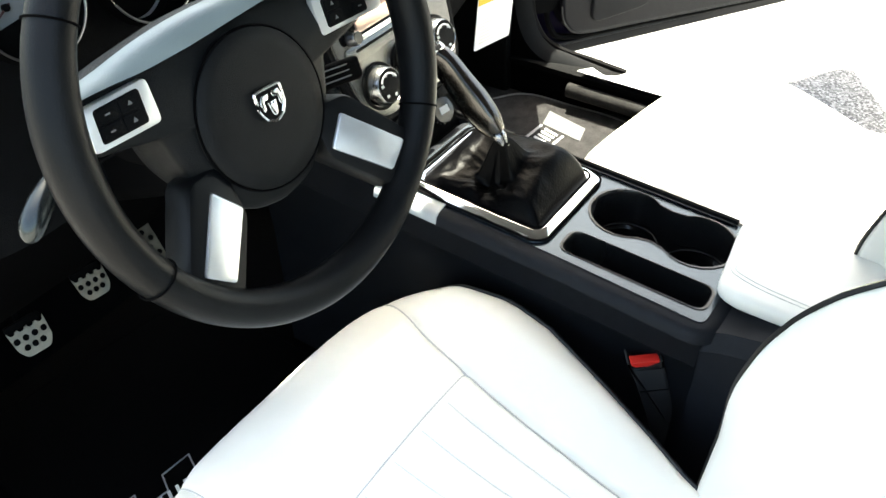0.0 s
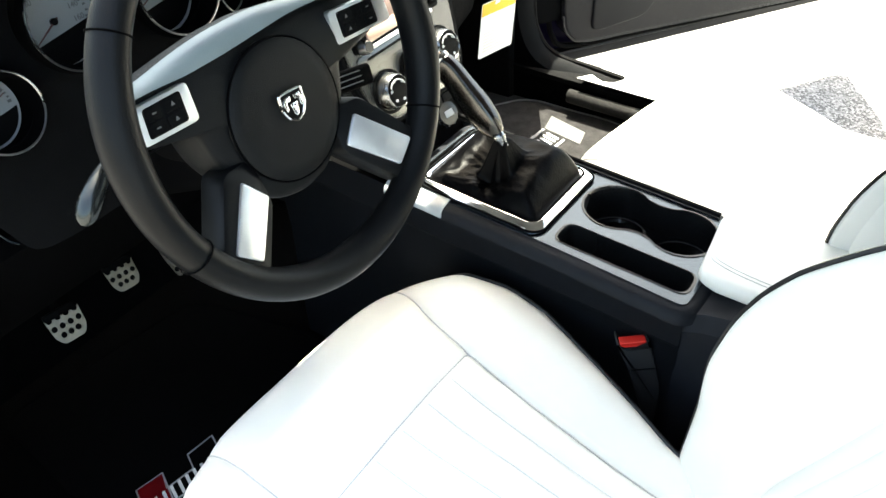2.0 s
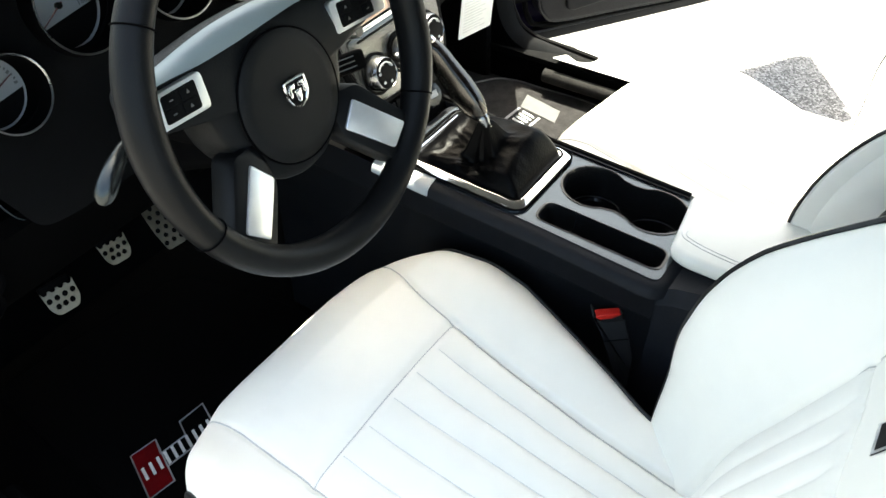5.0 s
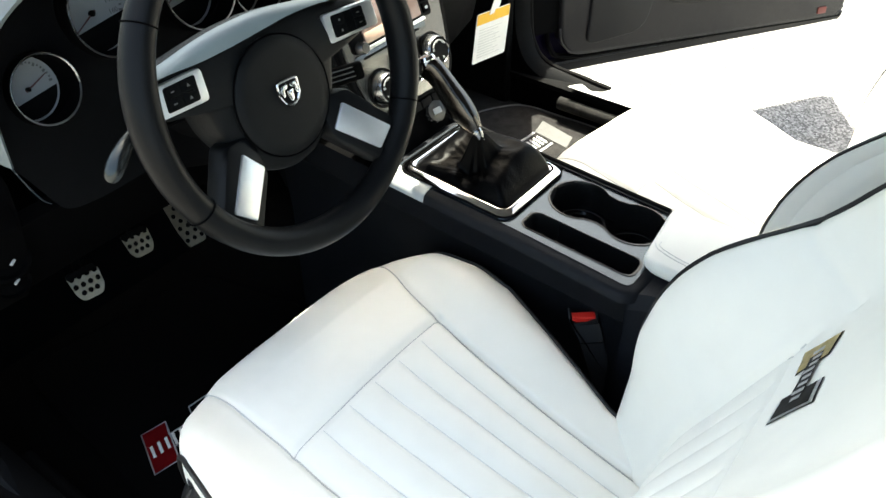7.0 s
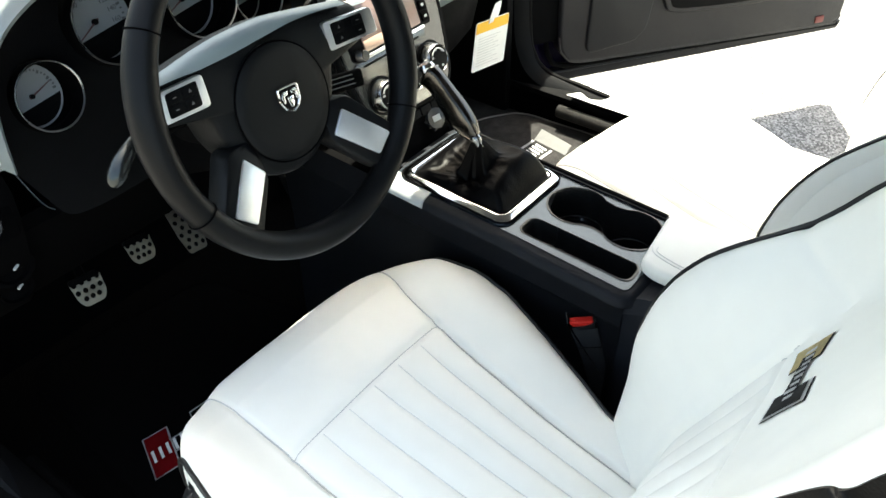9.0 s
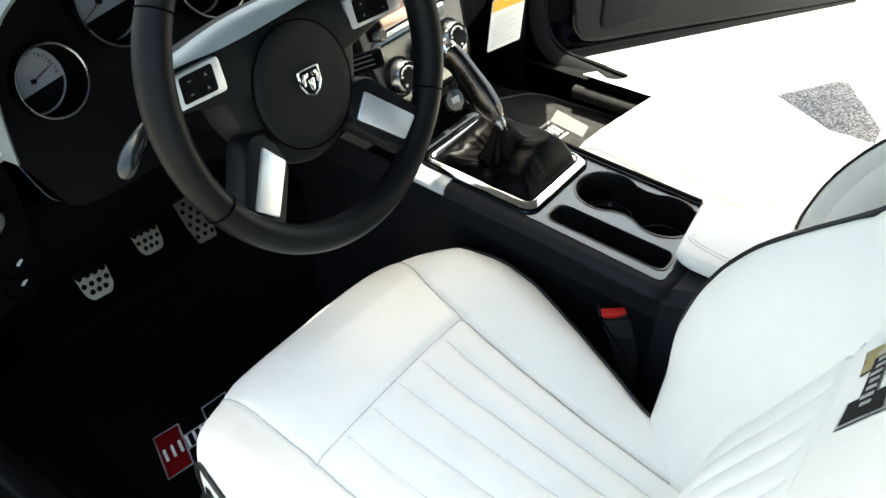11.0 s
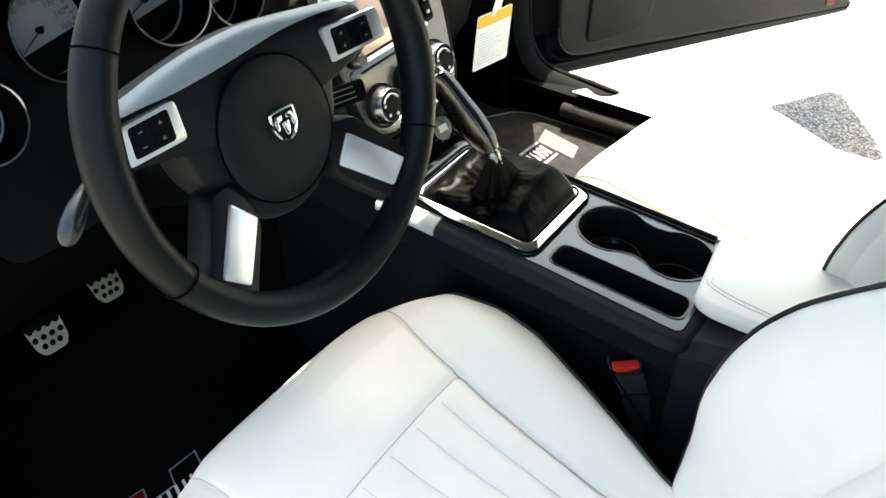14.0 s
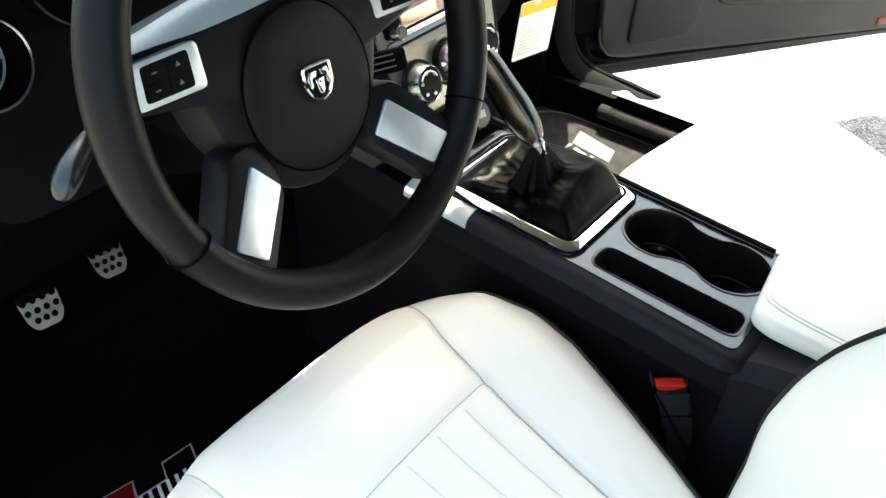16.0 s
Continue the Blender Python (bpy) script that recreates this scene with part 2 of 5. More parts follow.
def lathe(bm, profile, m=None, n=32, caps=True):
    """A turned shape: (radius, height) pairs round z, moved by a matrix."""
    m = m or Matrix()
    rings = [[m @ Vector((r * math.cos(2 * math.pi * j / n), r * math.sin(2 * math.pi * j / n), h)) for j in range(n)] for r, h in profile]
    return loft(bm, rings, caps=caps)


def prism(bm, pts, h0, h1, m=None, bevel=0.0, seg=2):
    """A plate of the outline pts (x, y) from h0 to h1, with its edges rounded."""
    t = bmesh.new()
    low = [t.verts.new((x, y, h0)) for x, y in pts]
    top = [t.verts.new((x, y, h1)) for x, y in pts]
    n = len(pts)
    t.faces.new(low[::-1])
    t.faces.new(top)
    for i in range(n):
        t.faces.new((low[i], low[(i + 1) % n], top[(i + 1) % n], top[i]))
    bmesh.ops.recalc_face_normals(t, faces=t.faces)
    if bevel:
        rim = [e for e in t.edges if abs(e.verts[0].co.z - e.verts[1].co.z) < 1e-7]
        bmesh.ops.bevel(t, geom=rim, offset=bevel, segments=seg, profile=0.5, affect='EDGES')
    if m:
        t.transform(m)
    join(bm, t)
    return bm


def rounded(x0, y0, x1, y1, r, n=5):
    """The outline of a rectangle with round corners."""
    out = []
    for cx, cy, a in ((x1 - r, y1 - r, 0), (x0 + r, y1 - r, 90), (x0 + r, y0 + r, 180), (x1 - r, y0 + r, 270)):
        out += [(cx + r * math.cos(radians(a + 90 * i / n)), cy + r * math.sin(radians(a + 90 * i / n))) for i in range(n + 1)]
    return out


def round_corners(pts, r, n=4):
    """Rounds the corners of any outline."""
    out = []
    k = len(pts)
    for i in range(k):
        a, b, c = Vector(pts[i - 1]), Vector(pts[i]), Vector(pts[(i + 1) % k])
        q = min(r, (a - b).length * 0.45, (c - b).length * 0.45)
        p0, p1 = b + (a - b).normalized() * q, b + (c - b).normalized() * q
        for j in range(n + 1):
            t = j / n
            v = (1 - t) ** 2 * p0 + 2 * t * (1 - t) * b + t * t * p1
            out.append((v.x, v.y))
    return out


def sheet(bm, f, us, vs):
    """A surface f(u, v) over two rows of values."""
    g = [[bm.verts.new(f(u, v)) for u in us] for v in vs]
    for j in range(len(vs) - 1):
        for i in range(len(us) - 1):
            bm.faces.new((g[j][i], g[j][i + 1], g[j + 1][i + 1], g[j + 1][i]))
    return bm


def holed(bm, outline, holes, f):
    """A flat panel with openings; f turns (x, y) into a place."""
    edges = []
    for ring in (outline, *holes):
        vs = [bm.verts.new((x, y, 0)) for x, y in ring]
        edges += [bm.edges.new((vs[i], vs[(i + 1) % len(vs)])) for i in range(len(vs))]
    bmesh.ops.triangle_fill(bm, use_beauty=True, edges=edges)
    for v in bm.verts:
        v.co = f(v.co.x, v.co.y)
    bmesh.ops.recalc_face_normals(bm, faces=bm.faces)
    if sum(fc.normal.z for fc in bm.faces) < 0:
        bmesh.ops.reverse_faces(bm, faces=bm.faces)
    return bm


def basis(at, u, v):
    """The matrix of a plane: u to its right, v up, and its normal towards the viewer."""
    u, v = Vector(u).normalized(), Vector(v).normalized()
    n = u.cross(v)
    return Matrix.Translation(at) @ Matrix((u, v, n)).transposed().to_4x4()


def between(points, x):
    """A value read off a polyline of (x, value)."""
    return float(np.interp(x, [p[0] for p in points], [p[1] for p in points]))


TURN = Matrix.Rotation(radians(-7.7), 4, 'Z')


def turned(ob):
    """Sets a thing at the slight angle at which it lies to the car's axis."""
    ob.matrix_world = TURN @ ob.matrix_world
    return ob


def moved(ob, x, y, z=0):
    ob.matrix_world = Matrix.Translation((x, y, z)) @ ob.matrix_world
    return ob


def bell(x, w):
    return math.exp(-(x / w) ** 2)


# ---- ground and car shell ----
bm = bmesh.new()
box(bm, (160, 160, 0.2), (0, 0, -0.1))
tagged(finish("ground", bm, M_ASPHALT), "pale sunlit asphalt of a parking lot", "ground", kind="structure")

SHELL = (0.0515, 0.0463)
# cabin floor with its tunnel, footwell ramp and side walls
bm = bmesh.new()
box(bm, (1.46, 2.0, 0.03), (-0.05, -0.30, 0.195), 0.004)
box(bm, (1.32, 0.03, 0.75), (0, 0.86, 0.50), 0.004, Matrix.Rotation(radians(-28), 3, 'X'))
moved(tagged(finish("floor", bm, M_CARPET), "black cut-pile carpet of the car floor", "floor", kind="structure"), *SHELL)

bm = bmesh.new()
box(bm, (0.585, 1.0, 0.05), (0.4075, 0.25, 0.234), 0.004)
moved(tagged(finish("floor_passenger", bm, M_CARPET_LIT), "carpet of the passenger footwell, sunlight put into its charcoal colour", "floor", kind="structure"), *SHELL)

# roof, pillars, rear wall
bm = bmesh.new()
# roof out of view; wavy front edge shapes the sun patches below
prism(bm, round_corners([(-0.5278, 0.3864), (-0.2688, 0.3615), (-0.1691, 0.3531), (-0.149, 0.315), (-0.0846, 0.3063), (-0.0544, 0.3426), (0.0496, 0.3285), (0.0885, 0.2799), (0.1226, 0.2712), (0.1902, 0.249), (0.3224, 0.2563), (0.5226, 0.2444), (0.56, -0.4), (0.52, -1.35), (-0.52, -1.35), (-0.56, -0.4)], 0.02), 1.29, 1.33, bevel=0.015)
moved(tagged(finish("ceiling", bm, M_HEADLINER), "unseen dark slate car roof with headliner, front edge notched to shape sunlight", "roof", kind="structure"), *SHELL)
for sx in (-1, 1):
    bm = bmesh.new()
    loft(bm, [[Vector((sx * (0.50 + a), 0.32 + b, 1.31)) for a, b in ((0, 0), (0.06, 0), (0.06, 0.05), (0, 0.05))],
              [Vector((sx * (0.66 + a), 0.95 + b, 0.93)) for a, b in ((0, 0), (0.07, 0), (0.07, 0.08), (0, 0.08))]])
    moved(tagged(finish("pillar", bm, M_PAINT), "slim purple windscreen pillar", "pillar", kind="structure"), *SHELL)
    bm = bmesh.new()
    # unseen panel; its front is raised to shade the driver's seat shoulder
    prism(bm, [(-0.86, 0.12), (-2.2, 0.15), (-2.2, 0.95), (-1.35, 1.30), (-1.00, 1.29), (-0.88, 1.28), (-0.86, 0.9)], 0, 0.10,
          Matrix.Translation((sx * 0.78 - 0.05, 0, 0)) @ Matrix(((0, 0, 1, 0), (1, 0, 0, 0), (0, 1, 0, 0), (0, 0, 0, 1))), 0.02)
    moved(tagged(finish("wall_quarter", bm, M_PAINT), "purple rear quarter panel of the car", "body panel", kind="structure"), *SHELL)
bm = bmesh.new()
box(bm, (1.46, 0.06, 1.0), (0, -1.30, 0.75), 0.02)
moved(tagged(finish("wall_rear", bm, M_DOORDARK), "dark wall behind the rear bench", "wall", kind="structure"), *SHELL)
bm = bmesh.new()
prism(bm, round_corners([(-0.80, 0.95), (0.80, 0.95), (0.78, 2.3), (-0.78, 2.3)], 0.1), 0.25, 0.90, bevel=0.05)
moved(tagged(finish("wall_hood", bm, M_PAINT), "purple hood and front wings of the car", "body panel", kind="structure"), *SHELL)


def rocker(sx, label):
    """Door sill: painted rocker, black tread trim, rubber seal and the carpet on its inner side."""
    root = thing("door_sill", label, "door sill", kind="structure")
    bm = bmesh.new()
    loft(bm, [[Vector((sx * a, y, b)) for a, b in ((0.742, 0.20), (0.744, 0.330), (0.752, 0.336), (0.775, 0.312), (0.800, 0.275), (0.818, 0.22), (0.815, 0.15), (0.78, 0.12), (0.742, 0.12))] for y in (0.75, 0.2, -0.3, -0.95)])
    part("rocker_panel", bm, M_PAINT, root, "glossy purple painted rocker panel")
    bm = bmesh.new()
    prof = [(0.745, 0.20), (0.755, 0.335), (0.735, 0.352), (0.690, 0.352), (0.668, 0.340), (0.672, 0.325), (0.702, 0.318), (0.702, 0.20)]
    loft(bm, [[Vector((sx * a, y, b)) for a, b in prof] for y in (0.70, 0.3, -0.2, -0.95)])
    # same tread both sides; driver side takes darker rubber to paint its shade
    part("tread_trim", bm, M_PLASTIC if sx > 0 else M_RUBBER, root, "black grained plastic tread plate", angle=50)
    bm = bmesh.new()
    # passenger seal stops where the shadow tail drawn on the sill ends
    tube(bm, smooth_line(([(sx * 0.735, -0.95, 0.362), (sx * 0.735, 0.2, 0.362)] if sx < 0 else [(0.712, 0.372, 0.352)]) + [(sx * (0.735 if sx < 0 else 0.711), 0.45, 0.359), (sx * (0.737 if sx < 0 else 0.711), 0.535, 0.367), (sx * 0.713, 0.585, 0.400), (sx * 0.716, 0.608, 0.50), (sx * 0.720, 0.62, 0.9)], 8), 0.007, 8)
    part("weatherstrip", bm, M_RUBBER, root, "black rubber door seal")
    if sx > 0:
        bm = bmesh.new()
        # plate outline follows the sunlit area; its notch draws the cast shadow
        plate = [(0.664, 0.462), (0.694, 0.440), (0.676, 0.404), (0.688, 0.380), (0.713, 0.368), (0.718, 0.440), (0.747, 0.430), (0.747, -0.60), (0.664, -0.60)]
        prism(bm, round_corners(plate, 0.005, 3), 0.3515, 0.3545, None, 0.001)
        part("sunlit_sill_plate", bm, M_SUNLIT_SILL, root, "pale scuff plate cut to the outline of the sunlight")
    bm = bmesh.new()
    # passenger roll takes the paler carpet that has sunlight in its colour
    loft(bm, [[Vector((sx * a, y, b)) for a, b in [(0.656 + 0.0145 * math.cos(math.pi * k / 6), 0.309 + 0.016 * math.sin(math.pi * k / 6)) for k in range(12)]] for y in (0.475, 0.40, 0.1, -0.95)])
    part("side_carpet", bm, M_CARPET_LIT if sx > 0 else M_CARPET, root, "dark carpet rolled over the inner sill", angle=60)
    # trim of the hinge pillar, rising from the tread in a curve
    bm = bmesh.new()
    line = smooth_line([(0.39, 0.349), (0.45, 0.356), (0.50, 0.361), (0.545, 0.368), (0.578, 0.390), (0.598, 0.435), (0.606, 0.50), (0.612, 0.66), (0.615, 0.85)], 6)
    tangents = [(Vector(line[min(i + 1, len(line) - 1)]) - Vector(line[max(i - 1, 0)])).normalized() for i in range(len(line))]
    rings, inner = [], []
    for p, t in zip(line, tangents):
        y, z = p[0], p[1]
        f = Vector((t[1], -t[0]))
        a = [Vector((sx * 0.714, y + f.x * 0.05, z + f.y * 0.05)), Vector((sx * 0.714, y, z)), Vector((sx * 0.708, y - f.x * 0.004, z - f.y * 0.004)), Vector((sx * 0.690, y + f.x * 0.004, z + f.y * 0.004)), Vector((sx * 0.678, y + f.x * 0.020, z + f.y * 0.020))]
        rings.append(a)
        inner.append([a[-1], Vector((sx * 0.672, y + f.x * 0.05, z + f.y * 0.05)), Vector((sx * 0.672, y + f.x * 0.16, z + f.y * 0.16)), Vector((sx * 0.70, y + f.x * 0.16, z + f.y * 0.16))])
    loft(bm, rings)
    part("pillar_trim", bm, M_PILLARTRIM, root, "dark grey plastic trim curving up the hinge pillar", angle=50)
    # inner side of the same trim, made black for the shade there
    bm = bmesh.new()
    loft(bm, inner)
    part("kick_trim", bm, M_MATTE, root, "inner side of the pillar trim, shade put in as black", angle=50)
    return root


moved(rocker(-1, "purple driver-side sill with black tread trim"), -0.005, -0.05)
moved(rocker(1, "sunlit passenger-side sill with black tread trim"), 0.056, -0.128)


# ---- seats ----
SIDE = [1]
SLANT = 0.02
BACK_SET = Matrix.Translation((-0.026, -0.021, 0))
CUSHION_SET = Matrix.Translation((0.0403, -0.033, 0)) @ TURN


CUSHION_W = [(-0.47, 0.195), (-0.40, 0.208), (-0.27, 0.232), (-0.146, 0.250), (-0.03, 0.260), (0.05, 0.250), (0.11, 0.236)]
SEAM_R = [(-0.47, 0.105), (-0.341, 0.112), (-0.26, 0.118), (-0.161, 0.130), (-0.064, 0.145), (-0.015, 0.158), (0.02, 0.168), (0.056, 0.184), (0.12, 0.195)]


def seam_x(sd, y):
    """Half width of the pleated middle of the cushion; it flares towards the front on the console side."""
    return smooth_read(SEAM_R, y) if sd > 0 else 0.146


def smooth_read(points, x, w=0.025):
    return sum(between(points, x + d * w) for d in (-1, -0.5, 0, 0.5, 1)) / 5


def cushion_w(u, y):
    """Half width of the cushion; the console side is pinched towards the backrest."""
    return between(CUSHION_W, y) * (between([(-0.47, 0.72), (-0.32, 0.80), (-0.2, 0.92), (-0.1, 1.0), (0.1, 1.0)], y) if u > 0 and SIDE[0] > 0 else 1)


def cushion_point(u, v):
    y = -0.47 + 0.584 * v
    x = u * cushion_w(u, y)
    z = between([(-0.47, 0.463), (-0.2, 0.506), (-0.05, 0.529), (0.04, 0.533), (0.12, 0.522)], y)
    ws = seam_x(x, y)
    s = min(max((abs(x) - ws + 0.004) / 0.085, 0), 1)
    lift = between([(-0.47, 0.012), (-0.2, 0.022), (-0.05, 0.025), (0.05, 0.022), (0.11, 0.018)], y)
    z += lift * s * s * (3 - 2 * s)
    z += 0.006 * (1 - (x / (ws + 0.007)) ** 2) * (1 if abs(x) < ws + 0.007 else 0)
    z -= 0.055 * (1 - (1 - abs(u) ** 7) ** (1 / 7))
    q = min(max((y + 0.06) / 0.174, 0), 1)
    z -= 0.075 * (1 - (1 - q ** 6) ** (1 / 6))
    z -= (0.0045 - 0.003 * min(max((y - 0.02) / 0.06, 0), 1)) * bell(abs(x) - ws, 0.005)
    edge = -0.068 + SLANT * x
    if abs(x) < ws + 0.007:
        z -= 0.0045 * bell(y - edge, 0.005)
        if y < edge:
            k = min((edge - y) / 0.05, 1)
            z += 0.009 * k * (max(abs(math.sin(3 * math.pi * (x / ws + 1))), 0.10) ** 0.42 - 0.83)
    # soft creases of the sewn leather
    z += 0.0014 * noise.noise((x * 14, y * 14, 1.3)) + 0.0003 * noise.noise((x * 50, y * 38, 4.1))
    y -= 0.055 * abs(u) ** 6 * v ** 3
    if SIDE[0] < 0 and u > 0:
        x *= 0.81
    elif u < 0:
        y -= 0.010 * min(max((-u - 0.5) / 0.25, 0), 1) * v ** 3
        x *= 1 - 0.055 * min(max((v - 0.62) / 0.3, 0), 1)
    p = Vector((x, y, z))
    return p if SIDE[0] > 0 else CUSHION_SET @ p


BACK_Y = [(0.42, -0.385), (0.50, -0.40), (0.61, -0.425), (0.84, -0.537), (0.915, -0.58), (1.02, -0.635), (1.15, -0.70)]
BACK_OFF = [(0.42, 0.075), (0.57, 0.097), (0.66, 0.125), (0.706, 0.134), (0.76, 0.130), (0.80, 0.115), (0.835, 0.092), (0.87, 0.072), (0.95, 0.064), (1.0, 0.040), (1.05, 0.014), (1.15, 0.0)]
BACK_W = [(0.42, 0.205), (0.55, 0.228), (0.80, 0.228), (0.90, 0.222), (1.0, 0.205), (1.15, 0.16)]


OUTER_OFF = [(0.42, 0.075), (0.57, 0.060), (0.66, 0.030), (0.75, 0.004), (0.85, -0.008), (0.95, -0.014), (1.15, -0.014)]
OUTER_W = [(0.42, 1.0), (0.70, 1.0), (0.85, 0.92), (1.0, 0.88), (1.15, 0.88)]
BACK_SEAM = [(-0.125, 0.800), (0.0, 0.792), (0.125, 0.782)]


def back_point(u, z, proud=0.0):
    hw = smooth_read(BACK_W, z)
    x = u * hw
    outer = u < 0 < SIDE[0]
    u = abs(u)
    if outer:
        # the outer bolster is worn flat and narrower towards the shoulder
        s = min(max((u - 0.30) / 0.5, 0), 1)
        y = smooth_read(BACK_Y, z) + smooth_read(OUTER_OFF, z) * s * s * (3 - 2 * s)
        y += 0.011 * bell(u - 0.62, 0.10) - 0.03 * min(max((u - 0.70) / 0.3, 0), 1)
        y -= 0.05 * (1 - (1 - min(1, u) ** 5) ** (1 / 5))
    else:
        s = min(max((u - 0.50) / 0.46, 0), 1)
        y = smooth_read(BACK_Y, z) + smooth_read(BACK_OFF, z) * s * s * (3 - 2 * s) * (1 if SIDE[0] > 0 else 0.96)
        y -= 0.03 * (1 - (1 - min(1, u) ** 9) ** (1 / 9))
    y -= 0.006 * bell(abs(x) - 0.125, 0.005) * min(max((0.83 - z) / 0.04, 0), 1)
    if abs(x) < 0.13:
        seam = between(BACK_SEAM, x)
        y -= 0.006 * bell(z - seam, 0.004)
        if z < seam:
            k = min((seam - z) / 0.03, 1)
            y += 0.010 * k * (max(abs(math.sin(math.pi * (x + 0.125) / 0.0417)), 0.10) ** 0.4 - 0.85)
    if not outer:
        y -= 0.0035 * bell(z - 0.862, 0.006) * (1 if abs(x) > 0.125 else 0)
    y += 0.0016 * noise.noise((x * 14, z * 14, 7.3)) + 0.0004 * noise.noise((x * 50, z * 38, 9.1))
    z2 = z + 0.03 * (1 - (1 - min(max((z - 0.95) / 0.2, 0), 1) ** 4) ** 0.25) * -1
    if outer:
        x *= 1 - (1 - smooth_read(OUTER_W, z)) * s
    p = Vector((x, y + proud, z2))
    return BACK_SET @ p if SIDE[0] > 0 else p


def stretch(n, power=1.5):
    s = np.linspace(-1, 1, n)
    return [float(np.sign(a) * (1 - (1 - abs(a)) ** power)) for a in s]


def seat(name, label, side):
    SIDE[0] = side
    root = thing(name, label, "car seat", "front seats")
    bm = bmesh.new()
    us = stretch(281, 1.2)
    vs = [1 - (1 - t) ** 1.4 for t in np.linspace(0, 1, 150)]
    sheet(bm, cushion_point, us, vs)
    cushion = part("cushion", bm, M_WHITE, root, "white leather cushion with sewn pleats", 80)
    rim = [cushion_point(-1, v) for v in vs[::3]] + [cushion_point(u, 1) for u in us[3:-3:5]] + [cushion_point(1, v) for v in vs[::-3]]
    # dark vinyl boxing below the leather
    bm = bmesh.new()
    low = [Vector((p.x * 0.985, p.y - 0.012, p.z)) for p in rim]
    g = [[bm.verts.new(p) for p in ring] for ring in (
        rim, low, [Vector((p.x * (1.13 if p.x * side < 0 else 1.05), p.y - 0.010, p.z * 0.5 + 0.195)) for p in rim], [Vector((p.x * (1.17 if p.x * side < 0 else 1.07), p.y - 0.014, 0.36)) for p in rim], [Vector((p.x * 0.98, p.y - 0.03, 0.24)) for p in rim])]
    for a, b in zip(g, g[1:]):
        for i in range(len(a) - 1):
            bm.faces.new((a[i], a[i + 1], b[i + 1], b[i]))
    part("side_boxing", bm, M_SKIRT, root, "charcoal vinyl boxing round the cushion", 60)
    bm = bmesh.new()
    tube(bm, [cushion_point(-0.99, v) + Vector((-0.0015, 0, 0.0015)) for v in vs[::4]] + [cushion_point(-0.985 + 0.02 * i, 1) + Vector((0, 0.001, 0.002)) for i in range(4)], 0.0036, 6)
    part("piping", bm, M_PIPING, cushion, "dark piping")
    if side > 0:
        bm = bmesh.new()
        tube(bm, [cushion_point(0.99, v) + Vector((0.0015, 0, 0.0015)) for v in vs[::4]] + [cushion_point(0.985 - 0.02 * i, 1) + Vector((0, 0.001, 0.002)) for i in range(4)], 0.0036, 6)
        part("piping", bm, M_PIPING, cushion, "dark piping")
    # backrest
    bm = bmesh.new()
    zs = [0.42 + 0.73 * t for t in np.linspace(0, 1, 190)]
    sheet(bm, back_point, us, zs)
    back = part("backrest", bm, M_WHITE, root, "white leather backrest with raised side bolsters", 80)
    for su in (-1, 1):
        bm = bmesh.new()
        g = []
        for z in zs[::4]:
            p = back_point(su, z)
            g.append([bm.verts.new(p + Vector((su * a, -b, 0))) for a, b in ((0, 0), (0.006, 0.010), (0.010, 0.03), (0.010, 0.058 if su * side > 0 else 0.045))])
        for a, b in zip(g, g[1:]):
            for i in range(len(a) - 1):
                bm.faces.new((a[i], a[i + 1], b[i + 1], b[i]))
        bmesh.ops.recalc_face_normals(bm, faces=bm.faces)
        part("side_panel", bm, M_WHITE, back, "white leather side of the backrest", 80)
        bm = bmesh.new()
        g = []
        for z in zs[::4]:
            p = back_point(su, z)
            g.append([bm.verts.new(p + Vector((su * a, -b, 0))) for a, b in ((0.010, 0.058 if su * side > 0 else 0.045), (0.016, 0.061 if su * side > 0 else 0.048), (0.020, 0.11), (0.004, 0.165), (-0.04, 0.185), (-0.22, 0.19))])
        for a, b in zip(g, g[1:]):
            for i in range(len(a) - 1):
                bm.faces.new((a[i], a[i + 1], b[i + 1], b[i]))
        bmesh.ops.recalc_face_normals(bm, faces=bm.faces)
        part("rear_boxing", bm, M_SKIRT, back, "charcoal vinyl rear shell", 60)
        bm = bmesh.new()
        tube(bm, [back_point(su * 0.975, z) + Vector((su * 0.001, 0.0015, 0)) for z in zs[::4] if z < (0.99 if su * side > 0 else 0.87)], 0.0036 if side > 0 else 0.0024, 6)
        part("piping", bm, M_PIPING, back, "dark piping along the bolster")
    for sd in (-1, 1):
        line = []
        for v in vs[::2]:
            y = -0.47 + 0.584 * v
            line.append(cushion_point(sd * seam_x(sd, y) / cushion_w(sd, y), v) + Vector((0, 0, 0.0006)))
        bm = bmesh.new()
        tube(bm, line, 0.0010, 5)
        part("seam", bm, M_SEAM, cushion)
        bm = bmesh.new()
        tube(bm, [back_point(sd * 0.125 / smooth_read(BACK_W, z), z, 0.0006) for z in zs[::2] if z < 0.80], 0.0007, 5)
        part("seam", bm, M_SEAM, back)
    bm = bmesh.new()
    line = []
    for i in range(60):
        x = -0.146 + 0.291 * i / 59
        v = (-0.068 + SLANT * x + 0.47) / 0.584
        line.append(cushion_point(x / 0.2555, v) + Vector((0, 0, 0.0006)))
    tube(bm, line, 0.0007, 5)
    part("seam", bm, M_SEAM, cushion)
    bm = bmesh.new()
    tube(bm, [back_point((-0.125 + 0.25 * i / 40) / smooth_read(BACK_W, 0.79), between(BACK_SEAM, -0.125 + 0.25 * i / 40), 0.0006) for i in range(41)], 0.0007, 5)
    part("seam", bm, M_SEAM, back)
    # stitched bottoms of the pleats
    for j in range(1, 6):
        q = -1 + j / 3
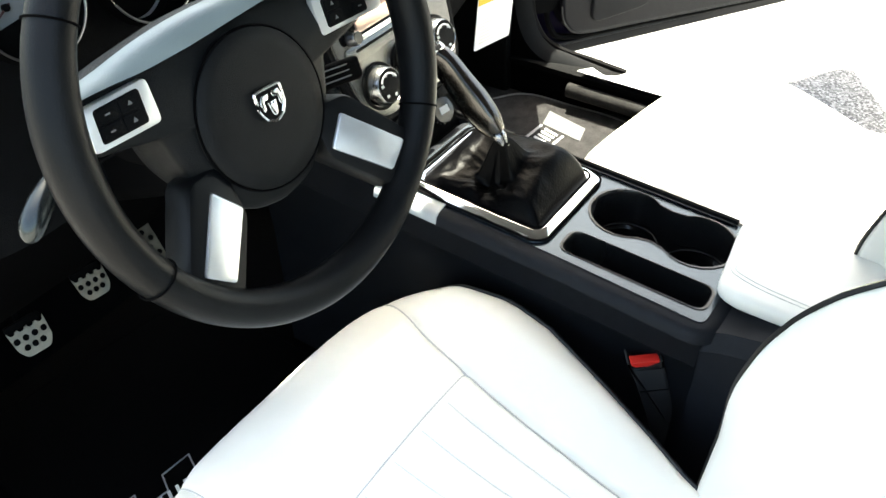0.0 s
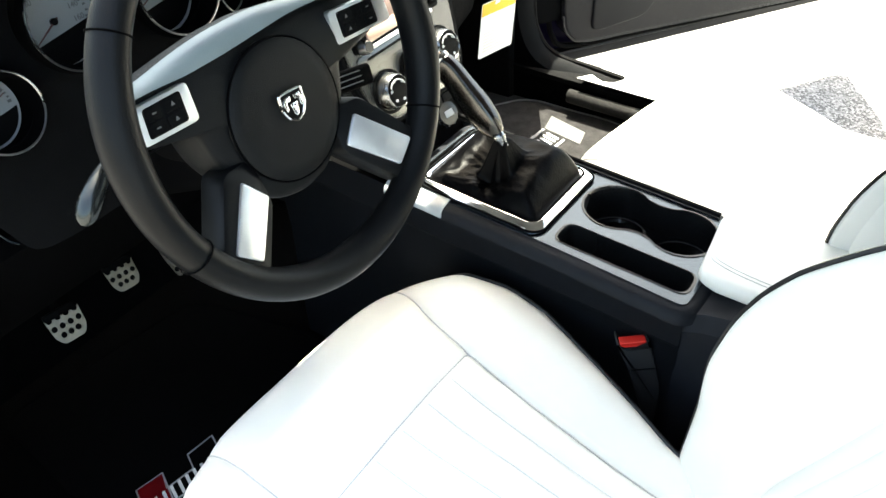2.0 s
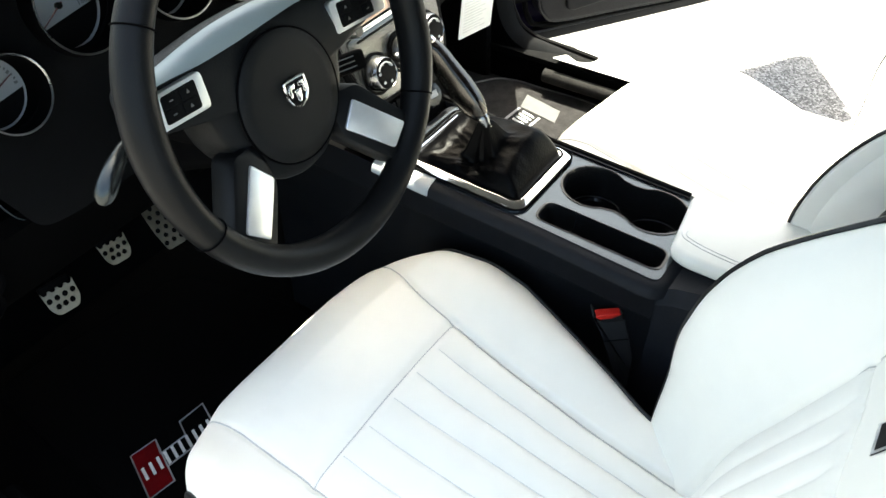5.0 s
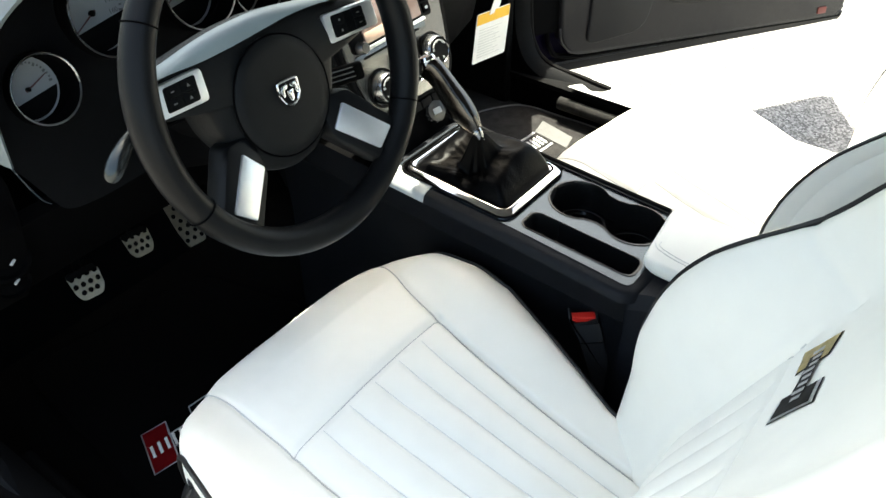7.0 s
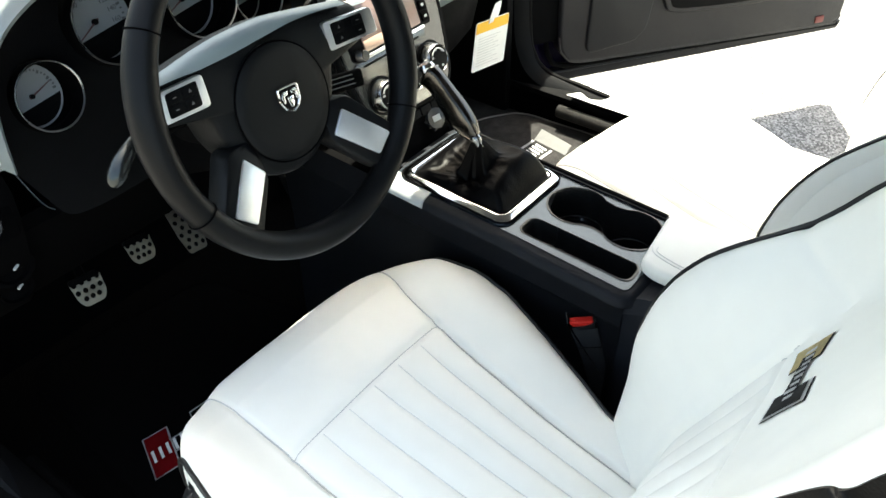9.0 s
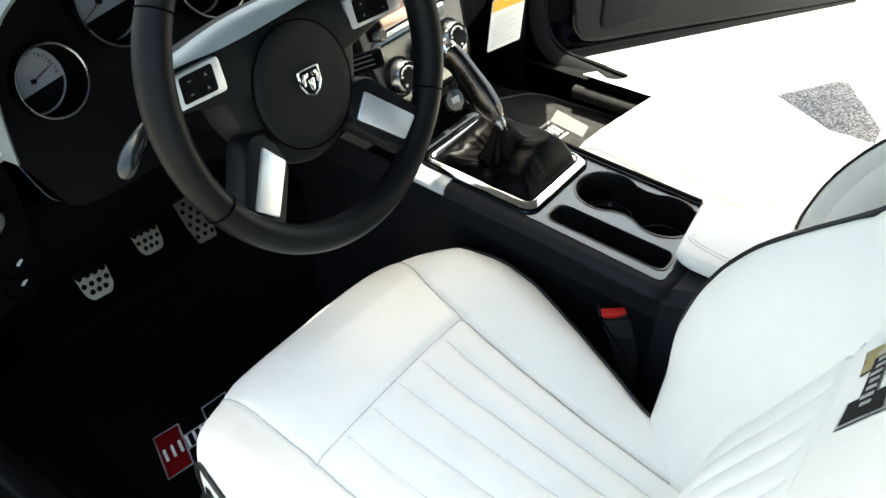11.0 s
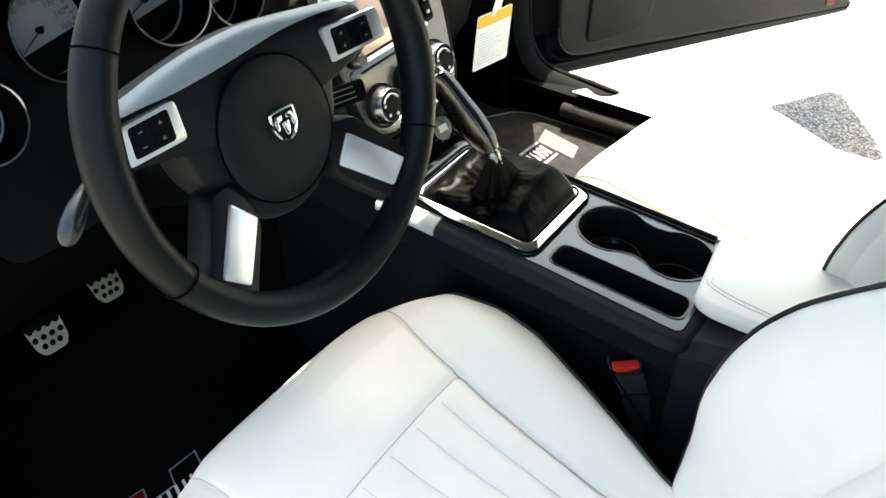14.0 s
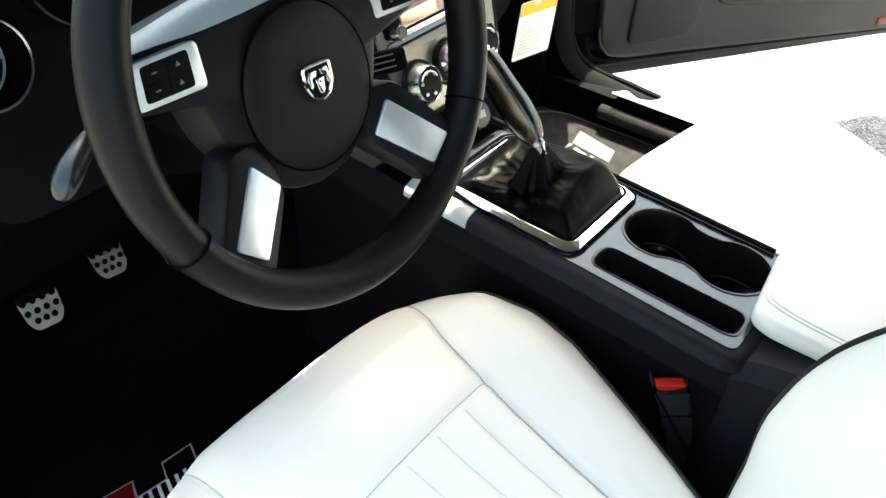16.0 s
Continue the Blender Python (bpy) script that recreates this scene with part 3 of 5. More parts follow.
        edge = -0.068 + SLANT * q * 0.146
        line = []
        for v in vs[::2]:
            y = -0.47 + 0.584 * v
            if y < edge - 0.006:
                line.append(cushion_point(q * seam_x(q, y) / cushion_w(q, y), v) + Vector((0, 0, 0.0007)))
        bm = bmesh.new()
        tube(bm, line, 0.0006, 5)
        part("pleat_seam", bm, M_STITCH, cushion)
    # embroidered two-tone badge
    def patch(nm, pts, mat, proud, lab=""):
        b2 = bmesh.new()
        q = [Vector((p[0], p[1], 0)) for p in pts]
        def f(s, t):
            p = (q[0] * (1 - s) + q[1] * s) * (1 - t) + (q[3] * (1 - s) + q[2] * s) * t
            z = 0.915 + p.y * 0.867
            return back_point(p.x / smooth_read(BACK_W, z), z, proud)
        sheet(b2, f, [i / 8 for i in range(9)], [i / 8 for i in range(9)])
        bmesh.ops.solidify(b2, geom=b2.faces[:], thickness=0.0006)
        bmesh.ops.recalc_face_normals(b2, faces=b2.faces)
        return part(nm, b2, mat, back, lab)
    gold = [(0.0955, -0.0695), (0.0990, -0.1185), (0.0620, -0.1107), (0.0630, -0.0703)]
    dark = [(0.0219, -0.1047), (0.0192, -0.0549), (-0.0142, -0.0485), (-0.0117, -0.1008)]
    grow = lambda pts, k: [((a - sum(p[0] for p in pts) / 4) * k + sum(p[0] for p in pts) / 4, (b - sum(p[1] for p in pts) / 4) * k + sum(p[1] for p in pts) / 4) for a, b in pts]
    patch("badge_border", grow(gold, 1.07), M_BLACKCLOTH, 0.0008, "thin black stitched border")
    patch("badge_field", grow(gold, 0.98), M_GOLD, 0.0014, "gold embroidered field")
    patch("badge_border", grow(dark, 1.10), M_BLACKCLOTH, 0.0008, "thin black stitched border")
    patch("badge_border", grow(dark, 1.05), M_WHITECLOTH, 0.0014, "thin silver stitched border")
    patch("badge_field", grow(dark, 0.89), M_BLACKCLOTH, 0.0020, "black embroidered field")
    patch("badge_bar", [(0.076, -0.0810), (0.077, -0.0990), (0.008, -0.0880), (0.008, -0.0700)], M_BLACKCLOTH, 0.0020, "black embroidered crossbar")
    for i in range(8):
        a = 0.083 - i * 0.0106
        b = -0.0815 + i * 0.0015
        h = 0.0120 if i % 3 else 0.0150
        patch("badge_stroke", [(a, b), (a + 0.0006, b - h), (a - 0.0050, b - h + 0.0010), (a - 0.0056, b + 0.0010)], M_WHITECLOTH, 0.0026)
    return root


driver = seat("car_seat", "white leather bucket seat with dark piping and a stitched badge", 1)
driver.matrix_world = Matrix.Translation((-0.373, 0.041, 0))
other = seat("car_seat", "sunlit white leather bucket seat beside the open door", -1)
other.matrix_world = Matrix.Translation((0.3146, -0.015, 0))


def seat_belt():
    root = thing("seat_belt", "black webbing seat belt hanging beside the driver seat", "seat belt")
    line = smooth_line([(-0.640, -0.87, 1.36), (-0.606, -0.765, 1.230), (-0.600, -0.701, 1.141), (-0.598, -0.683, 1.108), (-0.602, -0.674, 1.104), (-0.600, -0.650, 1.066), (-0.597, -0.585, 0.96), (-0.600, -0.54, 0.80), (-0.610, -0.50, 0.45)], 8)
    bm = bmesh.new()
    rings = []
    for i, p in enumerate(line):
        p = Vector(p)
        w = Vector((-0.10 + 0.12 * math.sin(i * 0.35), -0.82, -0.56)).normalized()
        n = Vector((-0.0012, 0, 0.0004))
        rings.append([p + n, p + w * 0.012 + n * 1.6, p + w * 0.035 + n * 1.6, p + w * 0.047 + n, p + w * 0.047 - n, p - n])
    loft(bm, rings)
    part("webbing", bm, M_BELT, root, "", 40)
    bm = bmesh.new()
    box(bm, (0.012, 0.07, 0.05), (-0.645, -0.90, 1.37), 0.005)
    part("belt_guide", bm, M_PLASTIC, root, "black plastic belt guide")
    return root


turned(seat_belt())


# ---- steering wheel ----
TILT = radians(27)
COLUMN = basis((-0.343, 0.06, 0.888), (1, 0, 0), (0, math.sin(TILT), math.cos(TILT)))
WHEEL = basis((-0.368, 0.0788, 0.9336), (0.9985, 0.0004, -0.0563), (0.0536, 0.2982, 0.953))
RIM_H = 0.0276


def steering_wheel():
    root = thing("steering_wheel", "black leather four-spoke steering wheel with silver inserts", "steering wheel")
    root.matrix_world = WHEEL
    R, r = 0.1765, 0.0158
    bm = bmesh.new()
    n, k = 96, 20
    rings = []
    for i in range(n):
        a = 2 * math.pi * i / n
        rr = r * (1 + 0.06 * math.cos(4 * a + 0.4))
        rings.append([Vector(((R + rr * math.cos(b)) * math.cos(a), (R + rr * math.cos(b)) * math.sin(a), RIM_H + 1.12 * rr * math.sin(b))) for b in [2 * math.pi * j / k for j in range(k)]])
    loft(bm, rings, closed=True)
    rim = part("rim", bm, M_LEATHER, root)
    for deg in (33.4, 146.6, 209, -29):
        bm = bmesh.new()
        m = Matrix.Rotation(radians(deg), 4, 'Z') @ Matrix.Translation((R, 0, RIM_H)) @ Matrix.Rotation(radians(90), 4, 'X')
        pts = [m @ Vector((0.0163 * math.cos(t), 0.0181 * math.sin(t), 0)) for t in [2 * math.pi * j / 28 for j in range(28)]]
        tube(bm, pts, 0.0009, 5, closed=True)
        part("stitched_seam", bm, M_MATTE, rim)

    # the hub sits low in the dished wheel
    def hub_part(name, bm, mat, parent, label="", angle=35):
        bm.transform(Matrix.Translation((0, -0.0186, 0)))
        return part(name, bm, mat, parent, label, angle)

    # column side of the hub and the airbag cover
    top = [(-0.150, 0.064), (-0.118, 0.068), (-0.0866, 0.074), (-0.035, 0.082), (0.01, 0.084), (0.045, 0.081), (0.0866, 0.076), (0.118, 0.071), (0.156, 0.066)]
    low = [(0.153, 0.020), (0.095, 0.016), (0.084, -0.020), (0.0735, -0.041), (0.055, -0.0635), (0.034, -0.081), (0.0, -0.088), (-0.034, -0.081), (-0.055, -0.0635), (-0.0735, -0.041), (-0.084, -0.020), (-0.092, 0.016), (-0.153, 0.020)]
    outline = round_corners(top + low, 0.012, 3)
    c = Vector((0, 0))
    def ring(k, h, dome=0.0):
        out = []
        for x, y in outline:
            cut = dome * max(0.0, min(1.0, (y - 0.045) / 0.02)) * (0.25 + 0.75 * bell(x, 0.085))
            out.append(Vector((x * k, (y + 0.002) * k - 0.002 - cut, h)))
        return out
    bm = bmesh.new()
    loft(bm, [ring(0.93, -0.060), ring(1.0, -0.040), ring(1.0, -0.024), ring(0.994, -0.016, 0.002), ring(0.985, -0.007, 0.014), ring(0.965, -0.004, 0.0175), ring(0.90, -0.0022, 0.0175), ring(0.6, 0.0045, 0.010), ring(0.25, 0.007), ring(0.02, 0.0075)])
    cover = hub_part("airbag_cover", bm, M_AIRBAG, root, "black plastic airbag cover", 50)
    bm = bmesh.new()
    lathe(bm, [(0.0645, -0.004), (0.0645, 0.0065), (0.0636, 0.0076), (0.05, 0.0090), (0.02, 0.0100), (0.0005, 0.0102)], Matrix.Translation((0.001, -0.005, 0)), 72)
    hub_part("airbag_module", bm, M_AIRBAG, cover, "round airbag module", 50)
    bm = bmesh.new()
    tube(bm, [(0.001 + 0.0654 * math.cos(t), -0.005 + 0.0654 * math.sin(t), 0.0062) for t in [2 * math.pi * j / 72 for j in range(72)]], 0.0011, 6, closed=True)
    hub_part("cover_seam", bm, M_MATTE, cover)
    # grey-green trim along the top of the cover
    lowline = [(-0.152, 0.0600), (-0.118, 0.0610), (-0.0866, 0.0605), (-0.064, 0.0615), (-0.035, 0.0635), (0.01, 0.068), (0.045, 0.071), (0.0866, 0.0705), (0.13, 0.0665)]
    highline = [(-0.156, 0.0640), (-0.118, 0.0690), (-0.0866, 0.0755), (-0.064, 0.0795), (-0.035, 0.0830), (0.01, 0.0850), (0.045, 0.0825), (0.0866, 0.0775), (0.13, 0.0720)]
    lo3, hi3 = smooth_line([(a, b, 0) for a, b in lowline], 4), smooth_line([(a, b, 0) for a, b in highline], 4)
    bm = bmesh.new()
    rings = []
    for a, b in zip(lo3, hi3):
        rings.append([Vector((a.x, a.y, -0.004)), Vector((a.x, a.y, 0.0035)), a.lerp(b, 0.35) + Vector((0, 0, 0.001)), a.lerp(b, 0.75) + Vector((0, 0, -0.006)), b + Vector((0, 0, -0.018)), b + Vector((0, -0.006, -0.03))])
    loft(bm, rings)
    hub_part("upper_trim", bm, M_TRIM, cover, "grey-green upper trim", 60)
    # plain chrome shield: bright edge, dark field and raised plain shapes
    shield = [(-0.0165, 0.0170), (-0.006, 0.0175), (0.006, 0.0175), (0.0165, 0.0170), (0.0160, -0.003), (0.0105, -0.0135), (0, -0.0190), (-0.0105, -0.0135), (-0.0160, -0.003)]
    edge = round_corners(shield, 0.003, 3)
    at = Matrix.Translation((0.0050, -0.0025, 0)) @ Matrix.Diagonal((0.88, 0.79, 1, 1))
    bm = bmesh.new()
    prism(bm, edge, 0.007, 0.0125, at, 0.001)
    emblem = hub_part("shield", bm, M_INK, cover, "dark field of the shield badge")
    bm = bmesh.new()
    tube(bm, [at @ Vector((x * 0.97, y * 0.97, 0.0126)) for x, y in edge], 0.0015, 6, closed=True)
    hub_part("shield_edge", bm, M_CHROME, emblem, "chrome edge")
    for s in (-1, 1):
        bm = bmesh.new()
        prism(bm, round_corners([(s * 0.0015, 0.0120), (s * 0.0110, 0.0125), (s * 0.0135, 0.0040), (s * 0.0110, -0.0050), (s * 0.0080, -0.0020), (s * 0.0085, 0.0055), (s * 0.0030, 0.0060)], 0.0015, 2), 0.0120, 0.0145, at, 0.0006)
        hub_part("relief", bm, M_CHROME, emblem, "raised chrome shape")
    bm = bmesh.new()
    prism(bm, round_corners([(-0.0055, 0.0040), (0.0055, 0.0040), (0.0035, -0.0095), (0, -0.0130), (-0.0035, -0.0095)], 0.0015, 2), 0.0120, 0.0150, at, 0.0008)
    hub_part("relief", bm, M_CHROME, emblem, "raised chrome shape")
    # button pads in silver surrounds
    for s in (-1, 1):
        outer = [(s * 0.0864, 0.0570), (s * 0.1412, 0.0549), (s * 0.1448, 0.0229), (s * 0.0864, 0.0233)]
        if s > 0:
            outer[1:3] = [(0.1650, 0.0540), (0.1690, 0.0235)]
        bm = bmesh.new()
        prism(bm, round_corners(outer, 0.005, 3), -0.004, 0.0050, None, 0.0014)
        pad = hub_part("switch_pad", bm, M_SATIN, root, "satin silver switch surround")
        wide = 0.012 if s > 0 else 0.0
        inner = [(s * 0.096, 0.0530), (s * (0.135 + wide), 0.0515), (s * (0.137 + wide), 0.0270), (s * 0.097, 0.0275)]
        bm = bmesh.new()
        prism(bm, round_corners(inner, 0.003, 3), 0.0035, 0.0060, None, 0.0008)
        hub_part("switch_plate", bm, M_PLASTIC, pad, "black rubber switch plate")
        for i, (a, b) in enumerate(((0.107, 0.0462), (0.126 + wide, 0.0456), (0.108, 0.0338), (0.127 + wide, 0.0336))):
            bm = bmesh.new()
            prism(bm, round_corners([(s * a - 0.0085, b - 0.0055), (s * a + 0.0085, b - 0.0055), (s * a + 0.0085, b + 0.0055), (s * a - 0.0085, b + 0.0055)], 0.002, 2), 0.0054, 0.0068, None, 0.0006)
            hub_part("button", bm, M_PLASTIC, pad)
            bm = bmesh.new()
            if i % 2 == 0:
                prism(bm, [(s * a - 0.002, b - 0.0015), (s * a + 0.002, b - 0.0015), (s * a, b + 0.002)], 0.0067, 0.0071)
            else:
                prism(bm, [(s * a - 0.002, b - 0.0006), (s * a + 0.002, b - 0.0006), (s * a + 0.002, b + 0.0006), (s * a - 0.002, b + 0.0006)], 0.0067, 0.0071)
            hub_part("icon", bm, M_NUMERAL, pad)
    # lower spokes rising to the rim, with silver inserts
    def rise(bm):
        for v in bm.verts:
            v.co.z += 0.32 * (0.713 * abs(v.co.x) - 0.701 * v.co.y - 0.0958)
        return bm
    for s in (-1, 1):
        bm = bmesh.new()
        prism(bm, round_corners([(s * 0.090, -0.046), (s * 0.136, -0.104), (s * 0.130, -0.130), (s * 0.100, -0.146), (s * 0.0495, -0.091), (s * 0.05, -0.046)], 0.008, 3), -0.026, 0.0085, None, 0.005)
        spoke = part("spoke", rise(bm), M_LEATHER, root)
        bm = bmesh.new()
        prism(bm, round_corners([(s * 0.0755, -0.0587), (s * 0.121, -0.1048), (s * 0.0972, -0.1242), (s * 0.0538, -0.083)], 0.003, 3), 0.002, 0.0112, None, 0.0015)
        part("silver_insert", rise(bm), M_SATIN, spoke, "satin silver spoke insert")
    # hub behind the cover
    bm = bmesh.new()
    lathe(bm, [(0.075, -0.045), (0.07, -0.07), (0.055, -0.10), (0.05, -0.16)], Matrix.Translation((0, -0.005, 0)))
    hub_part("hub", bm, M_MATTE, root)
    return root


steering_wheel()


def column():
    root = thing("steering_column", "black plastic steering column shroud with two stalks", "steering column")
    root.matrix_world = COLUMN
    bm = bmesh.new()
    loft(bm, [[Vector((x, y, h)) for x, y in rounded(-a, -b - 0.01, a, b - 0.01, 0.02)] for a, b, h in ((0.055, 0.05, -0.10), (0.055, 0.055, -0.16), (0.055, 0.060, -0.36))])
    part("shroud", bm, M_MATTE, root)
    bm = bmesh.new()
    tube(bm, smooth_line([(-0.05, 0.0, -0.13), (-0.1075, 0.0168, -0.0506), (-0.1971, 0.0157, 0.0067)], 5), 0.006, 10)
    st = part("stalk", bm, M_PLASTIC, root, "black indicator stalk")
    bm = bmesh.new()
    tube(bm, smooth_line([(-0.1792, 0.028, 0.0023), (-0.1971, 0.0157, 0.0067), (-0.2142, 0.0017, 0.0078), (-0.2259, -0.0116, 0.0051)], 5), [0.0036, 0.0043, 0.0054, 0.0065, 0.0076, 0.0083, 0.009, 0.0095, 0.0099, 0.0101, 0.0101, 0.0099, 0.0094, 0.0083, 0.0065, 0.0036], 12)
    part("stalk_tip", bm, M_STALK, st, "grey metallic stalk end")
    bm = bmesh.new()
    box(bm, (0.095, 0.024, 0.015), (0.113, -0.016, -0.078), 0.005, Matrix.Rotation(radians(-6), 3, 'Z'), 3)
    st = part("stalk", bm, M_MATTE, root, "flat black wiper stalk")
    for i in range(3):
        bm = bmesh.new()
        box(bm, (0.05, 0.0013, 0.0008), (0.118, -0.010 - 0.006 * i, -0.0702), 0, Matrix.Rotation(radians(-6), 3, 'Z'))
        part("printed_bar", bm, M_NUMERAL, st)
    bm = bmesh.new()
    lathe(bm, [(0.016, 0), (0.016, 0.012), (0.010, 0.02)], Matrix.Translation((0.045, -0.045, -0.10)))
    part("ignition_lock", bm, M_PLASTIC, root)
    return root


turned(column())


# ---- centre console ----
def ztop(y):
    return 0.603 + 0.05 * y


def pill(y0, y1):
    """Outline of the double cup opening, two rounds joined by a waist."""
    out = []
    c1, c2, r = (0.044, -0.086), (0.044, -0.177), 0.046
    for d in range(-38, 219, 16):
        out.append((c1[0] + r * math.cos(radians(d)), c1[1] + r * math.sin(radians(d))))
    out.append((0.0115, -0.1315))
    for d in range(142, 399, 16):
        out.append((c2[0] + r * math.cos(radians(d)), c2[1] + r * math.sin(radians(d))))
    out.append((0.0775, -0.1315))
    return out


def console():
    root = thing("centre_console", "black centre console with a grey metallic top panel", "console")
    cups = pill(0, 0)
    slot = round_corners([(-0.063, -0.048), (-0.0215, -0.048), (-0.0210, -0.226), (-0.063, -0.228)], 0.016, 5)
    boot_hole = rounded(-0.058, -0.018, 0.077, 0.160, 0.012)
    edge = round_corners([(-0.0775, 0.182), (-0.0755, -0.05), (-0.0800, -0.236), (0.093, -0.236), (0.099, -0.21), (0.099, 0.0), (0.099, 0.182)], 0.012, 4)
    f = lambda x, y: Vector((x, y, ztop(y)))
    bm = bmesh.new()
    holed(bm, edge, (cups, slot, boot_hole), f)
    top = part("top_panel", bm, M_CONSOLE, root, "grey metallic top panel", 30)
    # rounded near and far edges of the panel
    bm = bmesh.new()
    g = []
    n = len(edge)
    cx, cy = 0.015, 0.0
    for dx, dz in ((0, 0), (0.0005, -0.0016), (0.003, -0.0018), (0.010, -0.0030), (0.016, -0.007), (0.0185, -0.018)):
        ring = []
        for i, (x, y) in enumerate(edge):
            a, b = Vector(edge[i - 1]), Vector(edge[(i + 1) % n])
            t = (b - a).normalized()
            nrm = Vector((-t.y, t.x))
            if nrm.dot(Vector((x - cx, (y - cy) * 0.4))) < 0:
                nrm = -nrm
            ring.append(Vector((x + nrm.x * dx, y + nrm.y * dx, ztop(y) + dz)))
        g.append(ring)
    loft(bm, g, caps=False)
    part("panel_edge", bm, M_CONSIDE, top, "dark rounded shoulder of the console", 60)
    # pale piece added at the panel front to paint a patch of sunlight
    bm = bmesh.new()
    rows = []
    for y in (0.106, 0.120, 0.135, 0.150, 0.167, 0.185, 0.203):
        ex = -0.0772
        rows.append([Vector((ex + a, y, ztop(y) + h)) for a, h in ((0.0155, 0.0012), (-0.0010, 0.0010), (-0.0105, -0.0014), (-0.0172, -0.0056), (-0.0196, -0.0150), (-0.0180, -0.0155), (-0.0150, -0.0085), (0.0155, -0.0020))])
    loft(bm, rows)
    part("sun_patch", bm, M_SUNPATCH, root, "patch of sunlight on the panel front, added as a pale piece", 50)
    # thin raised rail on the passenger edge
    bm = bmesh.new()
    tube(bm, smooth_line([(0.102, 0.26, ztop(0.26) + 0.004), (0.1015, 0.0, ztop(0) + 0.004), (0.1005, -0.206, ztop(-0.206) + 0.004)], 5), 0.0035, 8)
    part("edge_rail", bm, M_PLASTIC, root)
    # wells
    def well(nm, ring, depth, lab, step=0.0):
        b = bmesh.new()
        c = Vector((sum(p[0] for p in ring) / len(ring), sum(p[1] for p in ring) / len(ring)))
        rows = [(1.035, 0.0012), (1.0, 0.0012), (0.97, -0.003), (0.965, -depth * 0.6), (0.91, -depth * 0.64), (0.90, -depth)]
        loft(b, [[Vector((c.x + (x - c.x) * k, c.y + (y - c.y) * k, ztop(y) + h)) for x, y in ring] for k, h in rows], caps=False)
        b.faces.new([v for v in b.verts][-len(ring):])
        bmesh.ops.recalc_face_normals(b, faces=b.faces)
        bmesh.ops.reverse_faces(b, faces=b.faces)
        return part(nm, b, M_WELL, root, lab, 40)
    well("cup_holder", cups, 0.09, "black double cup holder")
    well("tray", slot, 0.06, "black narrow storage tray")
    # ring ledges low in the cups
    for c in ((0.044, -0.086), (0.044, -0.177)):
        bm = bmesh.new()
        tube(bm, [(c[0] + 0.0405 * math.cos(t), c[1] + 0.0405 * math.sin(t), ztop(c[1]) - 0.048) for t in [2 * math.pi * j / 36 for j in range(36)]], 0.0012, 5, closed=True)
        part("cup_ring", bm, M_KNOB, root)
    # body: near side wall with a long crease, bin under the armrest
    bm = bmesh.new()
    def prof(y):
        zt = ztop(y) - 0.006
        return [(-0.089, zt), (-0.096, zt - 0.045), (-0.093, zt - 0.052), (-0.086, 0.44), (-0.09, 0.21), (0.095, 0.21), (0.103, 0.45), (0.105, zt)]
    ys = [0.42, 0.27, 0.1, -0.05, -0.15, -0.24]
    rows = [prof(y) for y in ys]
    for k in ((0, 1, 2, 3, 4), (5, 6, 7)):
        g = [[bm.verts.new((r[i][0], y, r[i][1])) for i in k] for r, y in zip(rows, ys)]
        for a, b in zip(g, g[1:]):
            for i in range(len(a) - 1):
                bm.faces.new((a[i], a[i + 1], b[i + 1], b[i]))
    bmesh.ops.solidify(bm, geom=bm.faces[:], thickness=0.003)
    part("body", bm, M_CONSIDE, root, "dark grained console side", 25)
    # front of the console body, blackened for the stack's shade
    bm = bmesh.new()
    box(bm, (0.19, 0.22, 0.06), (0.012, 0.30, 0.570), 0.01)
    part("front_block", bm, M_MATTE, root, "block under the centre stack, shade put in as matte black")
    bm = bmesh.new()
    loft(bm, [[Vector((x, y, z)) for x, z in ((-0.092, 0.21), (-0.090, zt - 0.02), (-0.078, zt), (0.090, zt), (0.098, zt - 0.02), (0.098, 0.21))] for y, zt in ((-0.238, 0.580), (-0.262, 0.590), (-0.30, 0.598), (-0.75, 0.600))])
    part("armrest_bin", bm, M_CONSIDE, root, "black bin under the armrest", 30)
    # armrest lid
    bm = bmesh.new()
    lid = [(-0.046, -0.252), (-0.036, -0.230), (0.078, -0.214), (0.096, -0.222), (0.096, -0.66), (-0.055, -0.66)]
    prism(bm, round_corners(lid, 0.02, 4), 0.594, 0.617, None, 0.009, 4)
    arm = part("armrest", bm, M_WHITE, root, "white leather armrest lid", 50)
    for o in (0.0, 0.006):
        bm = bmesh.new()
        tube(bm, smooth_line([(-0.004 + o, -0.232 - o, 0.6172), (-0.016 + o, -0.245, 0.6172), (-0.026 + o, -0.30, 0.6172), (-0.032 + o, -0.45, 0.6172)], 6), 0.0008, 5)
        part("stitching", bm, M_STITCH, arm)
    # chrome surround of the boot
    out, inn = rounded(-0.0715, -0.0305, 0.0905, 0.1735, 0.020, 6), rounded(-0.0550, -0.0140, 0.0740, 0.1570, 0.012, 6)
    mid = rounded(-0.0640, -0.0230, 0.0830, 0.1660, 0.017, 6)
    mid2 = rounded(-0.0600, -0.0190, 0.0790, 0.1620, 0.014, 6)
    bm = bmesh.new()
    loft(bm, [[Vector((x, y, ztop(y) + h)) for x, y in r] for r, h in ((out, 0.000), (out, 0.004), (mid, 0.0100), (mid2, 0.0100), (inn, 0.006), (inn, -0.006))], caps=False)
    surround = part("boot_surround", bm, M_CHROME, root, "polished chrome boot surround", 50)
    bm = bmesh.new()
